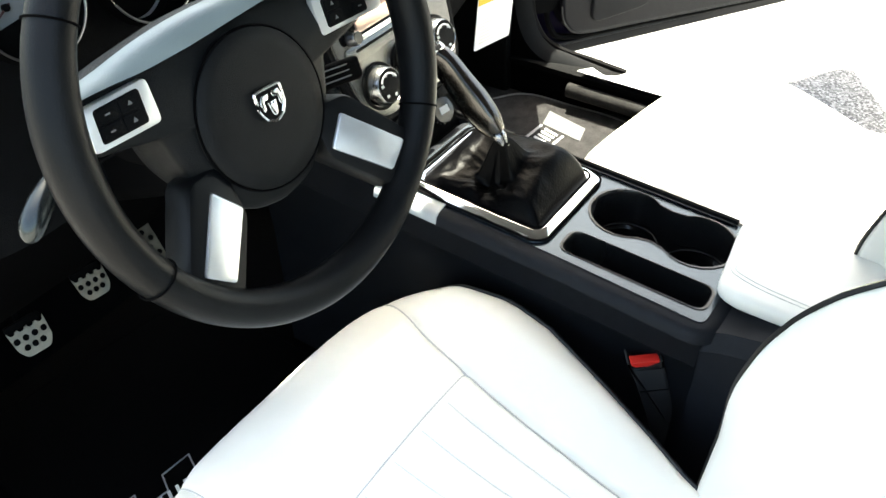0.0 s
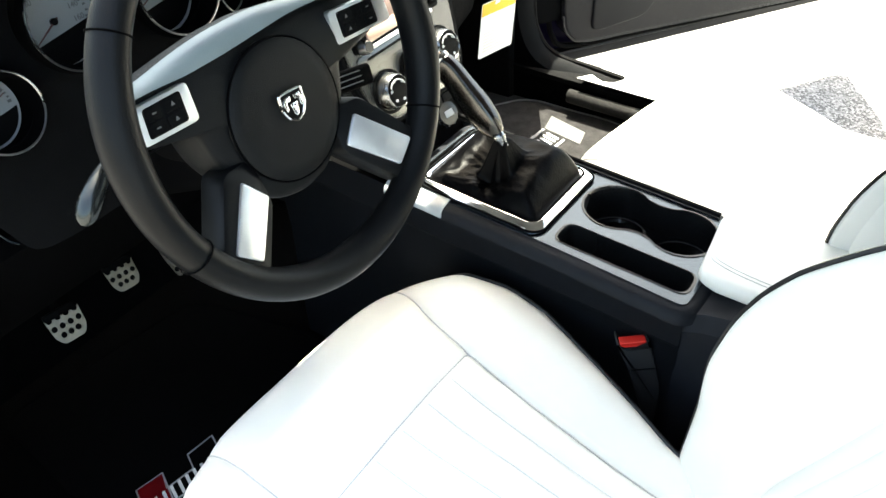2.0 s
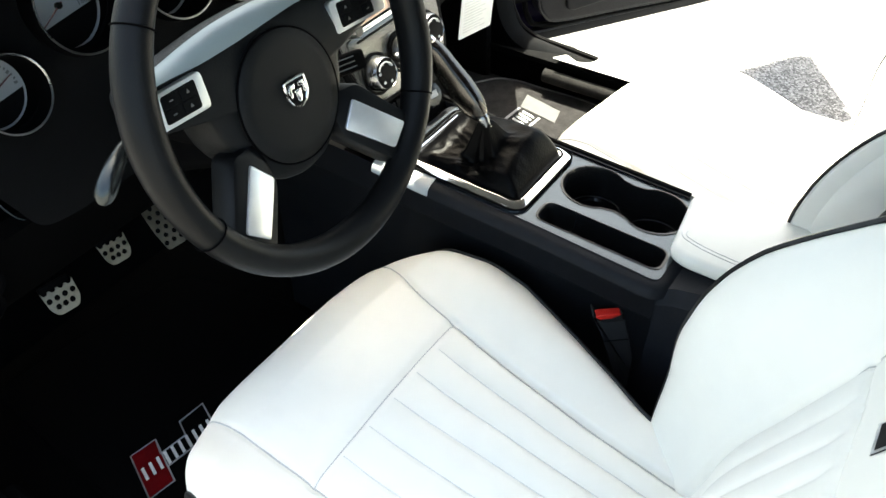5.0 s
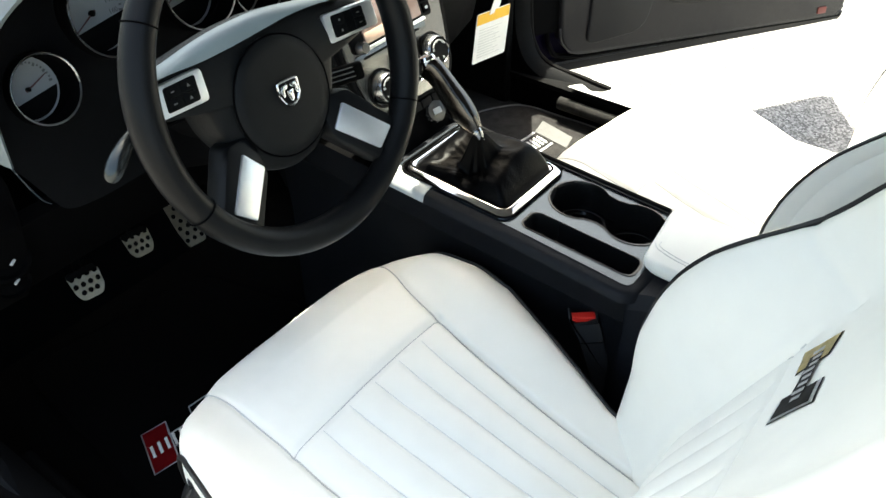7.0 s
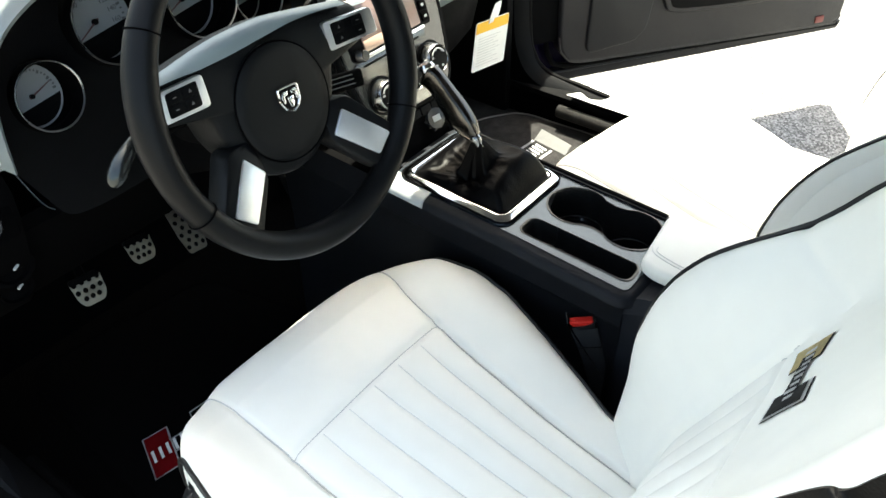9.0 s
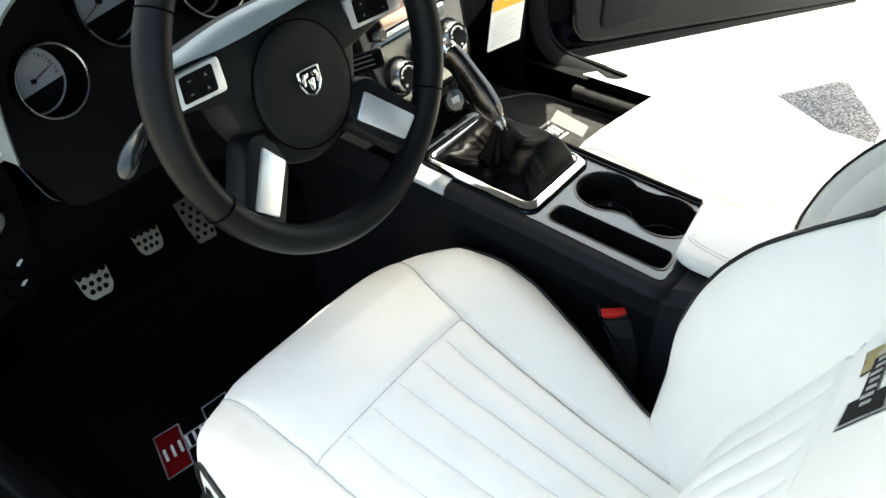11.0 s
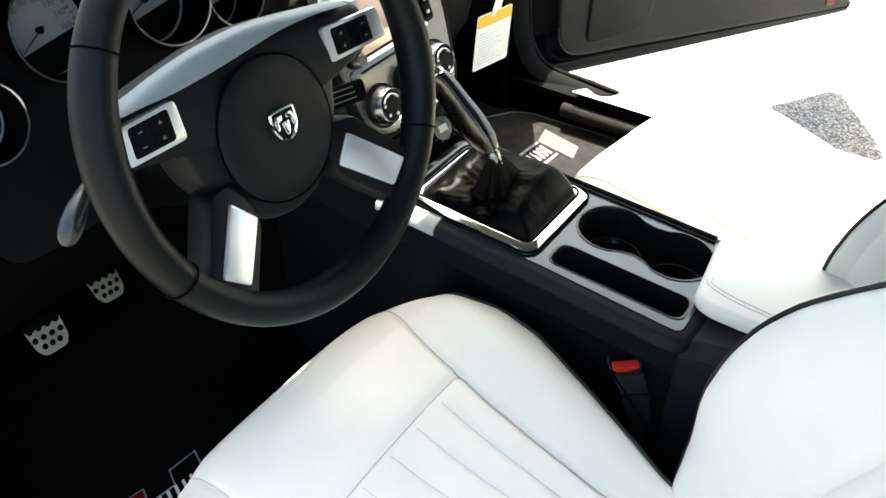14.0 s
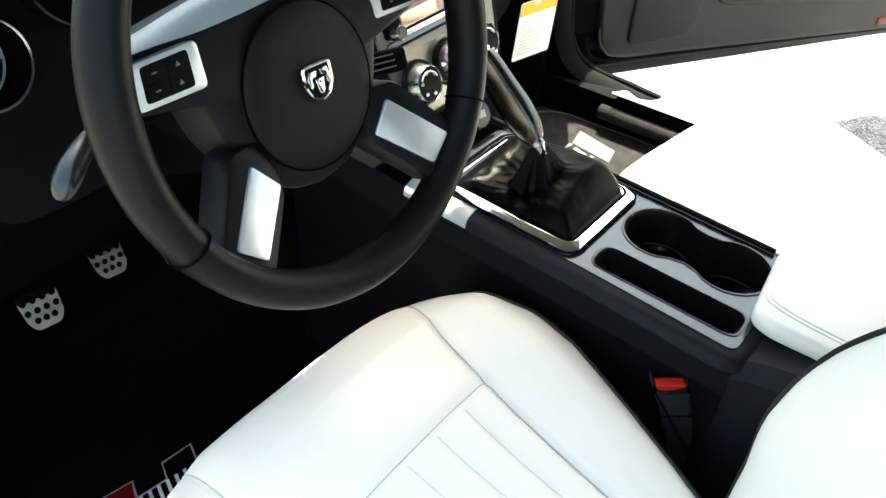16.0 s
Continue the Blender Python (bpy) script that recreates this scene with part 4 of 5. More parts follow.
    tube(bm, [(x, y, ztop(y) + 0.0092) for x, y in rounded(-0.0605, -0.0195, 0.0795, 0.1625, 0.014, 6)], 0.0019, 6, closed=True)
    part("rubber_bead", bm, M_MATTE, surround, "black bead in the chrome surround")
    bm = bmesh.new()
    tube(bm, [(x, y, ztop(y) + 0.0035) for x, y in rounded(-0.0725, -0.0315, 0.0915, 0.1745, 0.021, 6)], 0.0016, 6, closed=True)
    part("rubber_bead", bm, M_MATTE, surround, "black joint round the chrome surround")
    return root


console()


def shifter():
    root = thing("gear_shifter", "polished metal pistol-grip shifter in a black leather boot", "gear lever")
    bm = bmesh.new()
    corner = rounded(-0.0570, -0.0160, 0.0760, 0.1590, 0.010, 9)
    base = []
    for i, p in enumerate(corner):
        q = corner[(i + 1) % len(corner)]
        m = max(1, int(math.dist(p, q) / 0.004))
        base += [(p[0] + (q[0] - p[0]) * j / m, p[1] + (q[1] - p[1]) * j / m) for j in range(m)]
    cx, cy = -0.0095, 0.064
    rings = []
    for k in range(33):
        t = k / 32
        w = (1 - t) * 0.955 + 0.045
        puff = math.sin(math.pi / 2 * min(1, t / 0.42)) ** 0.7
        neck = min(max((t - 0.70) / 0.30, 0), 1)
        neck = neck * neck * (3 - 2 * neck)
        ring = []
        for x, y in base:
            a = math.atan2(y - cy, x - cx)
            front = 0.5 + 0.5 * math.cos(a - radians(150))
            env = math.sin(math.pi * min(1, t * 1.04)) ** 0.8 * (1 - 0.9 * neck)
            ridge = abs(math.sin(2.5 * a + 3.4 * t + 0.4)) ** 3 - 0.35
            soft = noise.noise((math.cos(a) * 1.6 + 3, math.sin(a) * 1.6, t * 2.6))
            crease = abs(noise.noise((math.cos(a) * 4, math.sin(a) * 4, t * 5 + 2)))
            fold = env * (0.007 * front ** 4 * ridge + 0.004 * soft - (0.0008 + 0.0025 * front) * crease)
            X, Y = cx + (x - cx) * w, cy + (y - cy) * w
            Z = ztop(Y) + 0.003 + (0.052 - 0.040 * front) * puff + (0.026 + 0.040 * front) * neck + fold
            ring.append(Vector((X + fold * 0.5 * math.cos(a), Y + fold * 0.5 * math.sin(a), Z)))
        rings.append(ring)
    loft(bm, rings)
    part("boot", bm, M_BOOT, root, "creased black leather boot", 70)
    bm = bmesh.new()
    lathe(bm, [(0.005, -0.010), (0.0065, 0.0), (0.008, 0.003), (0.008, 0.008), (0.006, 0.012)], Matrix.Translation((-0.0095, 0.064, 0.684)) @ Matrix.Rotation(radians(-40), 4, 'X'), 20)
    part("collar", bm, M_RING, root, "dull chrome collar")
    # flat pistol grip, thick in the middle and bent at its head
    bm = bmesh.new()
    spine = smooth_line([(-0.0087, 0.0698, 0.69), (-0.0068, 0.0917, 0.708), (-0.005, 0.1197, 0.733), (-0.0046, 0.1449, 0.757), (-0.0083, 0.1626, 0.768)], 5)
    wide = [0.010, 0.012, 0.0145, 0.017, 0.0185, 0.0195, 0.020, 0.0205, 0.0205, 0.020, 0.0195, 0.019, 0.0185, 0.018, 0.018, 0.018, 0.0185, 0.019, 0.019, 0.018, 0.012]
    rings = []
    for i, p in enumerate(spine):
        d = (spine[min(i + 1, len(spine) - 1)] - spine[max(i - 1, 0)]).normalized()
        side = Vector((1, 0, 0))
        up = side.cross(d).normalized()
        w = wide[min(i, 20)]
        rings.append([p + w * 0.62 * math.copysign(abs(math.cos(t)) ** 0.5, math.cos(t)) * side + w * math.copysign(abs(math.sin(t)) ** 0.5, math.sin(t)) * up for t in [2 * math.pi * j / 20 for j in range(20)]])
    loft(bm, rings)
    grip = part("grip", bm, M_BRONZE, root, "dark polished metal pistol grip", 60)
    bm = bmesh.new()
    tube(bm, [p + Vector((0.004, -0.62, 0.78)) * (wide[min(i, 20)] * 0.86) for i, p in enumerate(spine)], [0.13 * wide[min(i, 20)] for i in range(len(spine))], 8)
    part("spine", bm, M_CHROME, grip, "bright chrome spine")
    bm = bmesh.new()
    lathe(bm, [(0.012, -0.006), (0.0135, 0.001), (0.011, 0.006), (0.005, 0.008)], Matrix.Translation((-0.0076, 0.1605, 0.777)) @ Matrix.Rotation(radians(-25), 4, 'X'), 20)
    part("cap", bm, M_CHROME, grip, "chrome cap")
    return root


shifter()


def buckle():
    root = thing("seat_belt_buckle", "black seat belt buckle with a red release button", "belt buckle")
    m = basis((-0.076, -0.196, 0.529), (0.70, -0.70, 0.06), (-0.20, 0.20, 0.96))
    bm = bmesh.new()
    prism(bm, round_corners([(-0.0205, 0.004), (-0.0175, 0.006), (-0.0165, -0.007), (0.0165, -0.007), (0.0175, 0.006), (0.0205, 0.004), (0.0195, -0.045), (0.0195, -0.16), (-0.0155, -0.16), (-0.0165, -0.045)], 0.0025, 3), -0.012, 0.012, m, 0.003)
    sleeve = part("sleeve", bm, M_BUCKLE, root, "black moulded buckle housing")
    bm = bmesh.new()
    tube(bm, [m @ Vector((x, -0.047, 0.0122)) for x in (-0.0155, 0.0, 0.0185)], 0.0008, 5)
    part("housing_joint", bm, M_MATTE, sleeve)
    bm = bmesh.new()
    prism(bm, round_corners([(-0.0165, 0.0045), (0.0165, 0.0045), (0.0165, -0.0010), (0.0120, -0.0045), (-0.0120, -0.0045), (-0.0165, -0.0010)], 0.002, 3), -0.001, 0.0118, m, 0.0015)
    part("release_button", bm, M_RED, root, "bright red release button")
    return root


turned(buckle())


# ---- dashboard ----
def text_mesh(words, size):
    cu = bpy.data.curves.new("words", 'FONT')
    cu.body, cu.size, cu.align_x, cu.align_y, cu.extrude = words, size, 'CENTER', 'CENTER', 0.0002
    ob = new("words", cu)
    me = bpy.data.meshes.new_from_object(ob)
    bpy.data.objects.remove(ob)
    b = bmesh.new()
    b.from_mesh(me)
    bpy.data.meshes.remove(me)
    return b


DASH = (0.026, 0.019, 0.015)
GAUGES = [(-0.477, 0.870, 0.043), (-0.367, 0.929, 0.056), (-0.231, 0.913, 0.056), (-0.134, 0.883, 0.043)]


def dashboard():
    root = thing("dashboard", "black dashboard with a grey-green padded top", "dashboard", kind="structure")
    # padded top over the whole width
    bm = bmesh.new()
    prof_left = [(0.62, 0.86), (0.60, 0.93), (0.66, 0.965), (0.75, 0.965), (0.95, 0.93), (0.95, 0.86)]
    loft(bm, [[Vector((x, y, z)) for y, z in prof_left] for x in (-0.745, -0.12)])
    prof = [(0.46, 0.86), (0.405, 0.885), (0.40, 0.91), (0.42, 0.94), (0.48, 0.965), (0.70, 0.965), (0.95, 0.93), (0.95, 0.86)]
    loft(bm, [[Vector((x, y, z)) for y, z in prof] for x in (-0.12, 0.74)])
    part("top_pad", bm, M_DASH, root, "grey-green padded vinyl top", 40)
    # brow over the gauges
    bm = bmesh.new()
    g = []
    outl = smooth_line([(-0.585, 0.80), (-0.582, 0.87), (-0.565, 0.935), (-0.52, 0.975), (-0.44, 1.0), (-0.34, 1.005), (-0.24, 0.995), (-0.15, 0.965), (-0.115, 0.92), (-0.105, 0.86)], 6)
    for y, k, dz in ((0.315, 1.0, 0), (0.31, 1.018, 0.004), (0.33, 1.05, 0.012), (0.45, 1.08, 0.02), (0.75, 1.08, -0.01)):
        g.append([Vector((-0.345 + (p[0] + 0.345) * k, y, 0.86 + (p[1] - 0.86) * k + dz)) for p in outl])
    vs = [[bm.verts.new(p) for p in r] for r in g]
    for a, b in zip(vs, vs[1:]):
        for i in range(len(a) - 1):
            bm.faces.new((a[i], a[i + 1], b[i + 1], b[i]))
    bmesh.ops.recalc_face_normals(bm, faces=bm.faces)
    part("gauge_brow", bm, M_DASH, root, "grey-green padded brow over the gauges", 50)
    bm = bmesh.new()
    vs = [[bm.verts.new((p[0] * k - 0.345 * (1 - k), y, 0.86 + (p[1] - 0.86) * k)) for p in outl] for y, k in ((0.316, 1.0), (0.37, 0.97))]
    for i in range(len(outl) - 1):
        bm.faces.new((vs[0][i], vs[1][i], vs[1][i + 1], vs[0][i + 1]))
    part("brow_lining", bm, M_MATTE, root)
    # gauge panel running down to the column
    bm = bmesh.new()
    face = round_corners([(-0.583, 0.80), (-0.575, 0.90), (-0.53, 0.975), (-0.34, 1.0), (-0.16, 0.97), (-0.105, 0.90), (-0.105, 0.70), (-0.485, 0.692), (-0.535, 0.698), (-0.558, 0.75)], 0.02, 4)
    holes = [[(x + rr * math.cos(2 * math.pi * k / 40), z + rr * math.sin(2 * math.pi * k / 40)) for k in range(40)] for x, z, rr in [(a - DASH[0], b - DASH[2], r * 0.98) for a, b, r in GAUGES]]
    holed(bm, face, holes, lambda x, z: Vector((x, 0.366 + 0.2 * (z - 0.855), z)))
    part("gauge_panel", bm, M_PLASTIC, root, "black gauge panel", 40)
    bm = bmesh.new()
    tube(bm, smooth_line([(-0.578, 0.366, 0.81), (-0.566, 0.366, 0.765), (-0.548, 0.366, 0.715), (-0.536, 0.366, 0.699)], 6), 0.0015, 6)
    part("panel_edge_strip", bm, M_CONSOLE, root, "thin grey edge strip")
    # outer end with the side vent
    bm = bmesh.new()
    loft(bm, [[Vector((x, y + dy, z)) for y, z in ((0.345, 0.795), (0.335, 0.86), (0.345, 0.93), (0.39, 0.975), (0.95, 0.96), (0.95, 0.795))] for x, dy in ((-0.586, 0.0), (-0.65, 0.004), (-0.74, 0.03))])
    part("end_pad", bm, M_DASH, root, "grey-green padded dash end", 40)
    mv = basis((-0.628, 0.330, 0.860), (1, 0.05, 0), (0, 0.06, 1))
    ring = round_corners([(-0.085, 0.064), (0.040, 0.064), (0.049, -0.046), (-0.085, -0.046)], 0.008, 3)
    inner = round_corners([(-0.080, 0.050), (0.026, 0.050), (0.035, -0.032), (-0.080, -0.032)], 0.006, 3)
    bm = bmesh.new()
    loft(bm, [[mv @ Vector((x, y, h)) for x, y in r] for r, h in ((ring, -0.01), (ring, 0.003), (inner, 0.003), (inner, -0.012))], caps=False)
    vent = part("side_vent", bm, M_SATIN, root, "silver-edged side air vent", 40)
    bm = bmesh.new()
    prism(bm, inner, -0.014, -0.010, mv)
    part("vent_backing", bm, M_MATTE, vent)
    for i in range(5):
        bm = bmesh.new()
        z = 0.046 - 0.016 * i
        box(bm, (0.108, 0.0015, 0.016), mv @ Vector((-0.026, z + 0.001, -0.004)), 0.0006, mv.to_3x3() @ Matrix.Rotation(radians(-8), 3, 'X'))
        slat = part("slat", bm, M_MATTE, vent)
        bm = bmesh.new()
        tube(bm, [mv @ Vector((-0.079, z, 0.0045)), mv @ Vector((0.024 + 0.0018 * i, z, 0.0045))], 0.0011, 6)
        part("slat_edge", bm, M_SATIN, slat, "bright slat edge")
    # lower driver panel, sloping away to the footwell
    bm = bmesh.new()
    prof = [(0.372, 0.80), (0.350, 0.76), (0.352, 0.72), (0.366, 0.66), (0.395, 0.58), (0.43, 0.54), (0.62, 0.53), (0.62, 0.80)]
    loft(bm, [[Vector((x, y + dy, z)) for y, z in prof] for x, dy in ((-0.745, 0.03), (-0.70, 0.006), (-0.586, 0.0))])
    loft(bm, [[Vector((x, y + 0.012, z)) for y, z in [(0.372, 0.70), (0.360, 0.685), (0.366, 0.66), (0.395, 0.58), (0.43, 0.54), (0.62, 0.53), (0.62, 0.70)]] for x in (-0.586, -0.02)])
    part("knee_panel", bm, M_MATTE, root, "black knee panel below the gauges", 40)
    bm = bmesh.new()
    box(bm, (0.10, 0.004, 0.0025), (-0.632, 0.362, 0.795), 0.001, Matrix.Rotation(radians(-4), 3, 'Y'))
    part("trim_strip", bm, M_SATIN, root)
    # headlamp switch
    mk = basis((-0.633, 0.354, 0.736), (1, 0, 0), (0, 0.15, 1))
    bm = bmesh.new()
    prism(bm, rounded(-0.045, -0.035, 0.040, 0.035, 0.010), -0.01, 0.004, mk, 0.002)
    plate = part("switch_panel", bm, M_MATTE, root)
    bm = bmesh.new()
    lathe(bm, [(0.019, 0), (0.018, 0.014), (0.015, 0.018), (0.004, 0.0185)], mk @ Matrix.Translation((0, 0, 0.004)), 28)
    part("lamp_knob", bm, M_KNOB, plate, "dark glossy rotary lamp knob")
    bm = bmesh.new()
    box(bm, (0.002, 0.010, 0.008), mk @ Vector((0, 0, 0.024)), 0.002, mk.to_3x3() @ Matrix.Rotation(0.7, 3, 'Z'))
    part("knob_bar", bm, M_ICON, plate)
    for i in range(7):
        bm = bmesh.new()
        a = radians(35 + 18 * i)
        box(bm, (0.004, 0.0035, 0.0006), mk @ Vector((0.028 * math.cos(a), 0.026 * math.sin(a), 0.0045)), 0, mk.to_3x3())
        part("printed_mark", bm, M_ICON, plate)
    for i, (x, z, y) in enumerate(((-0.612, 0.643, 0.372), (-0.612, 0.604, 0.384))):
        ml = basis((x, y, z), (1, 0, 0), (0, 0.3, 1))
        bm = bmesh.new()
        lathe(bm, [(0.030 - 0.006 * i, -0.005), (0.030 - 0.006 * i, 0.001), (0.024, 0.0015), (0.020, -0.004)], ml @ Matrix.Diagonal((1, 0.72, 1, 1)), 28)
        lever = part("release_lever", bm, M_MATTE, root)
        bm = bmesh.new()
        box(bm, (0.010, 0.004, 0.003), ml @ Vector((0.004, 0.002, 0.002)), 0.001, ml.to_3x3() @ Matrix.Rotation(0.5, 3, 'Z'))
        part("lever_icon", bm, M_ICON, lever)
    # passenger side: upper fascia and glove box
    bm = bmesh.new()
    prof = [(0.41, 0.90), (0.385, 0.87), (0.375, 0.80), (0.39, 0.74), (0.41, 0.70), (0.425, 0.655), (0.435, 0.64), (0.60, 0.63), (0.60, 0.90)]
    loft(bm, [[Vector((x, y + dy, z)) for y, z in prof] for x, dy in ((0.125, 0.0), (0.45, 0.0), (0.57, 0.02), (0.64, 0.08), (0.68, 0.16))])
    part("fascia", bm, M_DASH, root, "dark grey passenger fascia", 40)
    bm = bmesh.new()
    prof = [(0.450, 0.64), (0.455, 0.60), (0.48, 0.50), (0.53, 0.44), (0.66, 0.42), (0.66, 0.64)]
    loft(bm, [[Vector((x, y + dy, z)) for y, z in prof] for x, dy in ((0.125, 0.0), (0.48, 0.0), (0.58, 0.03), (0.63, 0.12))])
    part("glove_box", bm, M_PLASTIC, root, "black glove box", 40)
    return root


moved(dashboard(), *DASH)


def gauge(at, r, words, start, sweep, needle, label):
    root = thing("gauge", label, "gauge", "dashboard gauges")
    m = basis(at, (1, 0, 0), (0, 0.32, 0.95))
    root.matrix_world = m
    bm = bmesh.new()
    lathe(bm, [(r * 0.95, -0.050), (r * 0.93, 0.004), (r * 0.97, 0.008), (r * 1.02, 0.006), (r * 1.03, -0.01)], None, 48, caps=False)
    part("bezel", bm, M_MATTE, root)
    bm = bmesh.new()
    tube(bm, [(r * 0.985 * math.cos(t), r * 0.985 * math.sin(t), 0.0075) for t in [2 * math.pi * j / 56 for j in range(56)]], 0.0013, 6, closed=True)
    part("chrome_ring", bm, M_RING, root, "thin chrome ring")
    bm = bmesh.new()
    lathe(bm, [(r * 0.94, -0.049), (r * 0.94, -0.046), (0.001, -0.046)], None, 48)
    face = part("face", bm, M_FACE, root, "pale grey dial face")
    bm = bmesh.new()
    prism(bm, [(r * 0.87 * math.cos(radians(a)), r * 0.87 * math.sin(radians(a))) for a in range(205, 351, 8)], -0.0465, -0.0452)
    part("dark_window", bm, M_INK, face, "black display window")
    for i in range(25):
        a = radians(start - sweep * i / 24)
        bm = bmesh.new()
        L = 0.10 if i % 3 == 0 else 0.06
        box(bm, (r * L, 0.0022 if i % 3 else 0.0030, 0.0004), (r * (0.80 - L / 2) * math.cos(a), r * (0.80 - L / 2) * math.sin(a), -0.0457), 0, Matrix.Rotation(a, 3, 'Z'))
        part("tick", bm, M_REDPRINT if len(words) == 8 and i > 19 else M_NUMERAL, face)
    for i, w in enumerate(words):
        a = radians(start - sweep * i / max(1, len(words) - 1))
        b = text_mesh(w, r * 0.16)
        b.transform(Matrix.Translation((r * 0.56 * math.cos(a), r * 0.56 * math.sin(a), -0.0456)))
        part("numeral", b, M_NUMERAL, face)
    a = radians(needle)
    bm = bmesh.new()
    prism(bm, [(-r * 0.1, -0.0012), (r * 0.72, -0.0004), (r * 0.72, 0.0004), (-r * 0.1, 0.0012)], -0.0425, -0.0415, Matrix.Rotation(a, 4, 'Z'))
    part("needle", bm, M_NEEDLE, root, "thin dull red needle")
    bm = bmesh.new()
    lathe(bm, [(r * 0.07, -0.0455), (r * 0.07, -0.041), (r * 0.05, -0.040), (0.0005, -0.040)], None, 20)
    part("needle_hub", bm, M_INK, root)
    return root


for (x, z, r), (words, start, sweep, needle, label) in zip(GAUGES, (
        ((), 200, 200, 20, "small chrome-ringed gauge with pale face"),
        ([str(n) for n in range(0, 161, 20)], 202, 214, 208, "chrome-ringed speedometer with pale face"),
        ([str(n) for n in range(0, 8)], 202, 214, 202, "chrome-ringed rev counter with pale face"),
        ((), 200, 200, 60, "small chrome-ringed gauge with pale face"))):
    gauge((x, 0.371, z), r, words, start, sweep, needle, label)


def centre_stack():
    K = radians(20)
    m = basis((0.0322, 0.2378, 0.72), (1, 0, 0), (0, math.sin(K), math.cos(K)))
    root = thing("centre_stack", "warm silver centre stack with radio and climate knobs", "control panel")
    root.matrix_world = m
    plate = round_corners([(-0.112, 0.165), (0.128, 0.165), (0.120, 0.06), (0.104, -0.030), (0.082, -0.052), (-0.066, -0.048), (-0.096, -0.026), (-0.110, 0.05)], 0.018, 4)
    bm = bmesh.new()
    prism(bm, plate, -0.05, 0.0, None, 0.004)
    part("panel", bm, M_STACK, root, "warm silver metallic panel", 40)
    bm = bmesh.new()
    n = len(plate)
    tube(bm, [(x * 1.045, y * 1.02, -0.008) for x, y in plate], 0.006, 8, closed=True)
    part("panel_border", bm, M_PLASTIC, root, "black outer border")
    # navigation screen and its column of buttons
    bm = bmesh.new()
    prism(bm, rounded(-0.095, 0.060, 0.092, 0.162, 0.006), -0.01, 0.003, None, 0.002)
    unit = part("head_unit", bm, M_PLASTIC, root, "black radio head unit")
    bm = bmesh.new()
    prism(bm, rounded(-0.066, 0.066, 0.066, 0.158, 0.003), 0.002, 0.0045, None, 0.0008)
    part("screen", bm, M_SCREEN, unit, "screen with a pinkish reflection painted into its colour")
    for i in range(-1, 4):
        bm = bmesh.new()
        prism(bm, rounded(0.072, 0.084 + 0.018 * i, 0.088, 0.099 + 0.018 * i, 0.002), 0.002, 0.0055, None, 0.001)
        bt = part("button", bm, M_MATTE, unit)
        bm = bmesh.new()
        box(bm, (0.006, 0.004, 0.0004), (0.080, 0.0915 + 0.018 * i, 0.0057))
        part("icon", bm, M_ICON, bt)
    # radio strip: volume knob, slot; an amber plate paints glare on the screen
    bm = bmesh.new()
    prism(bm, rounded(-0.096, 0.034, 0.072, 0.056, 0.006), -0.004, 0.002, None, 0.001)
    strip = part("radio_strip", bm, M_STACK, root, "silver radio strip")
    bm = bmesh.new()
    prism(bm, rounded(-0.065, 0.067, 0.003, 0.083, 0.002), 0.0040, 0.0052, None, 0.0006)
    part("screen_glare", bm, M_GLARE, unit, "amber glare painted on the screen's lower corner")
    bm = bmesh.new()
    box(bm, (0.130, 0.0035, 0.003), (-0.012, 0.0480, 0.002), 0.001)
    part("disc_slot", bm, M_INK, strip)
    bm = bmesh.new()
    lathe(bm, [(0.010, 0), (0.0095, 0.010), (0.008, 0.013), (0.0005, 0.013)], Matrix.Translation((-0.079, 0.066, 0.003)), 24)
    knob = part("volume_knob", bm, M_RING, strip, "small chrome volume knob")
    bm = bmesh.new()
    lathe(bm, [(0.0076, 0.0150), (0.0072, 0.0160), (0.0005, 0.0162)], Matrix.Translation((-0.079, 0.066, 0.001)), 20)
    part("knob_cap", bm, M_KNOB, knob, "black knob cap")
    bm = bmesh.new()
    prism(bm, rounded(-0.064, 0.0575, 0.070, 0.0625, 0.001), -0.002, 0.007, None, 0.001)
    part("bright_rail", bm, M_SATIN, root, "bright rail under the screen")
    # lower edge of the centre air vents
    for s in (-1, 1):
        bm = bmesh.new()
        prism(bm, round_corners([(s * 0.108, 0.168), (s * 0.030, 0.168), (s * 0.026, 0.23), (s * 0.112, 0.23)], 0.008, 3), -0.03, 0.012, None, 0.004)
        vent = part("centre_vent", bm, M_SATIN, root, "silver centre air vent")
        for i in range(3):
            bm = bmesh.new()
            box(bm, (0.066, 0.006, 0.006), (s * 0.069, 0.182 + 0.016 * i, 0.012), 0.002)
            part("slat", bm, M_PLASTIC, vent)
    # silver corner of the vent housing beside the gauges
    bm = bmesh.new()
    loft(bm, [[Vector((x, y, h)) for x, y in round_corners([(-0.122, 0.146), (-0.045, 0.138), (-0.036, 0.205), (-0.122, 0.205)], 0.012, 4)] for h in (0.004, 0.022)])
    housing = part("vent_housing", bm, M_SATIN, root, "silver vent housing", 40)
    bm = bmesh.new()
    tube(bm, smooth_line([(-0.112, 0.156, 0.023), (-0.085, 0.152, 0.0245), (-0.055, 0.150, 0.0245), (-0.047, 0.165, 0.023)], 6), 0.0045, 8)
    part("housing_lip", bm, M_CHROME, housing, "bright curved lip")
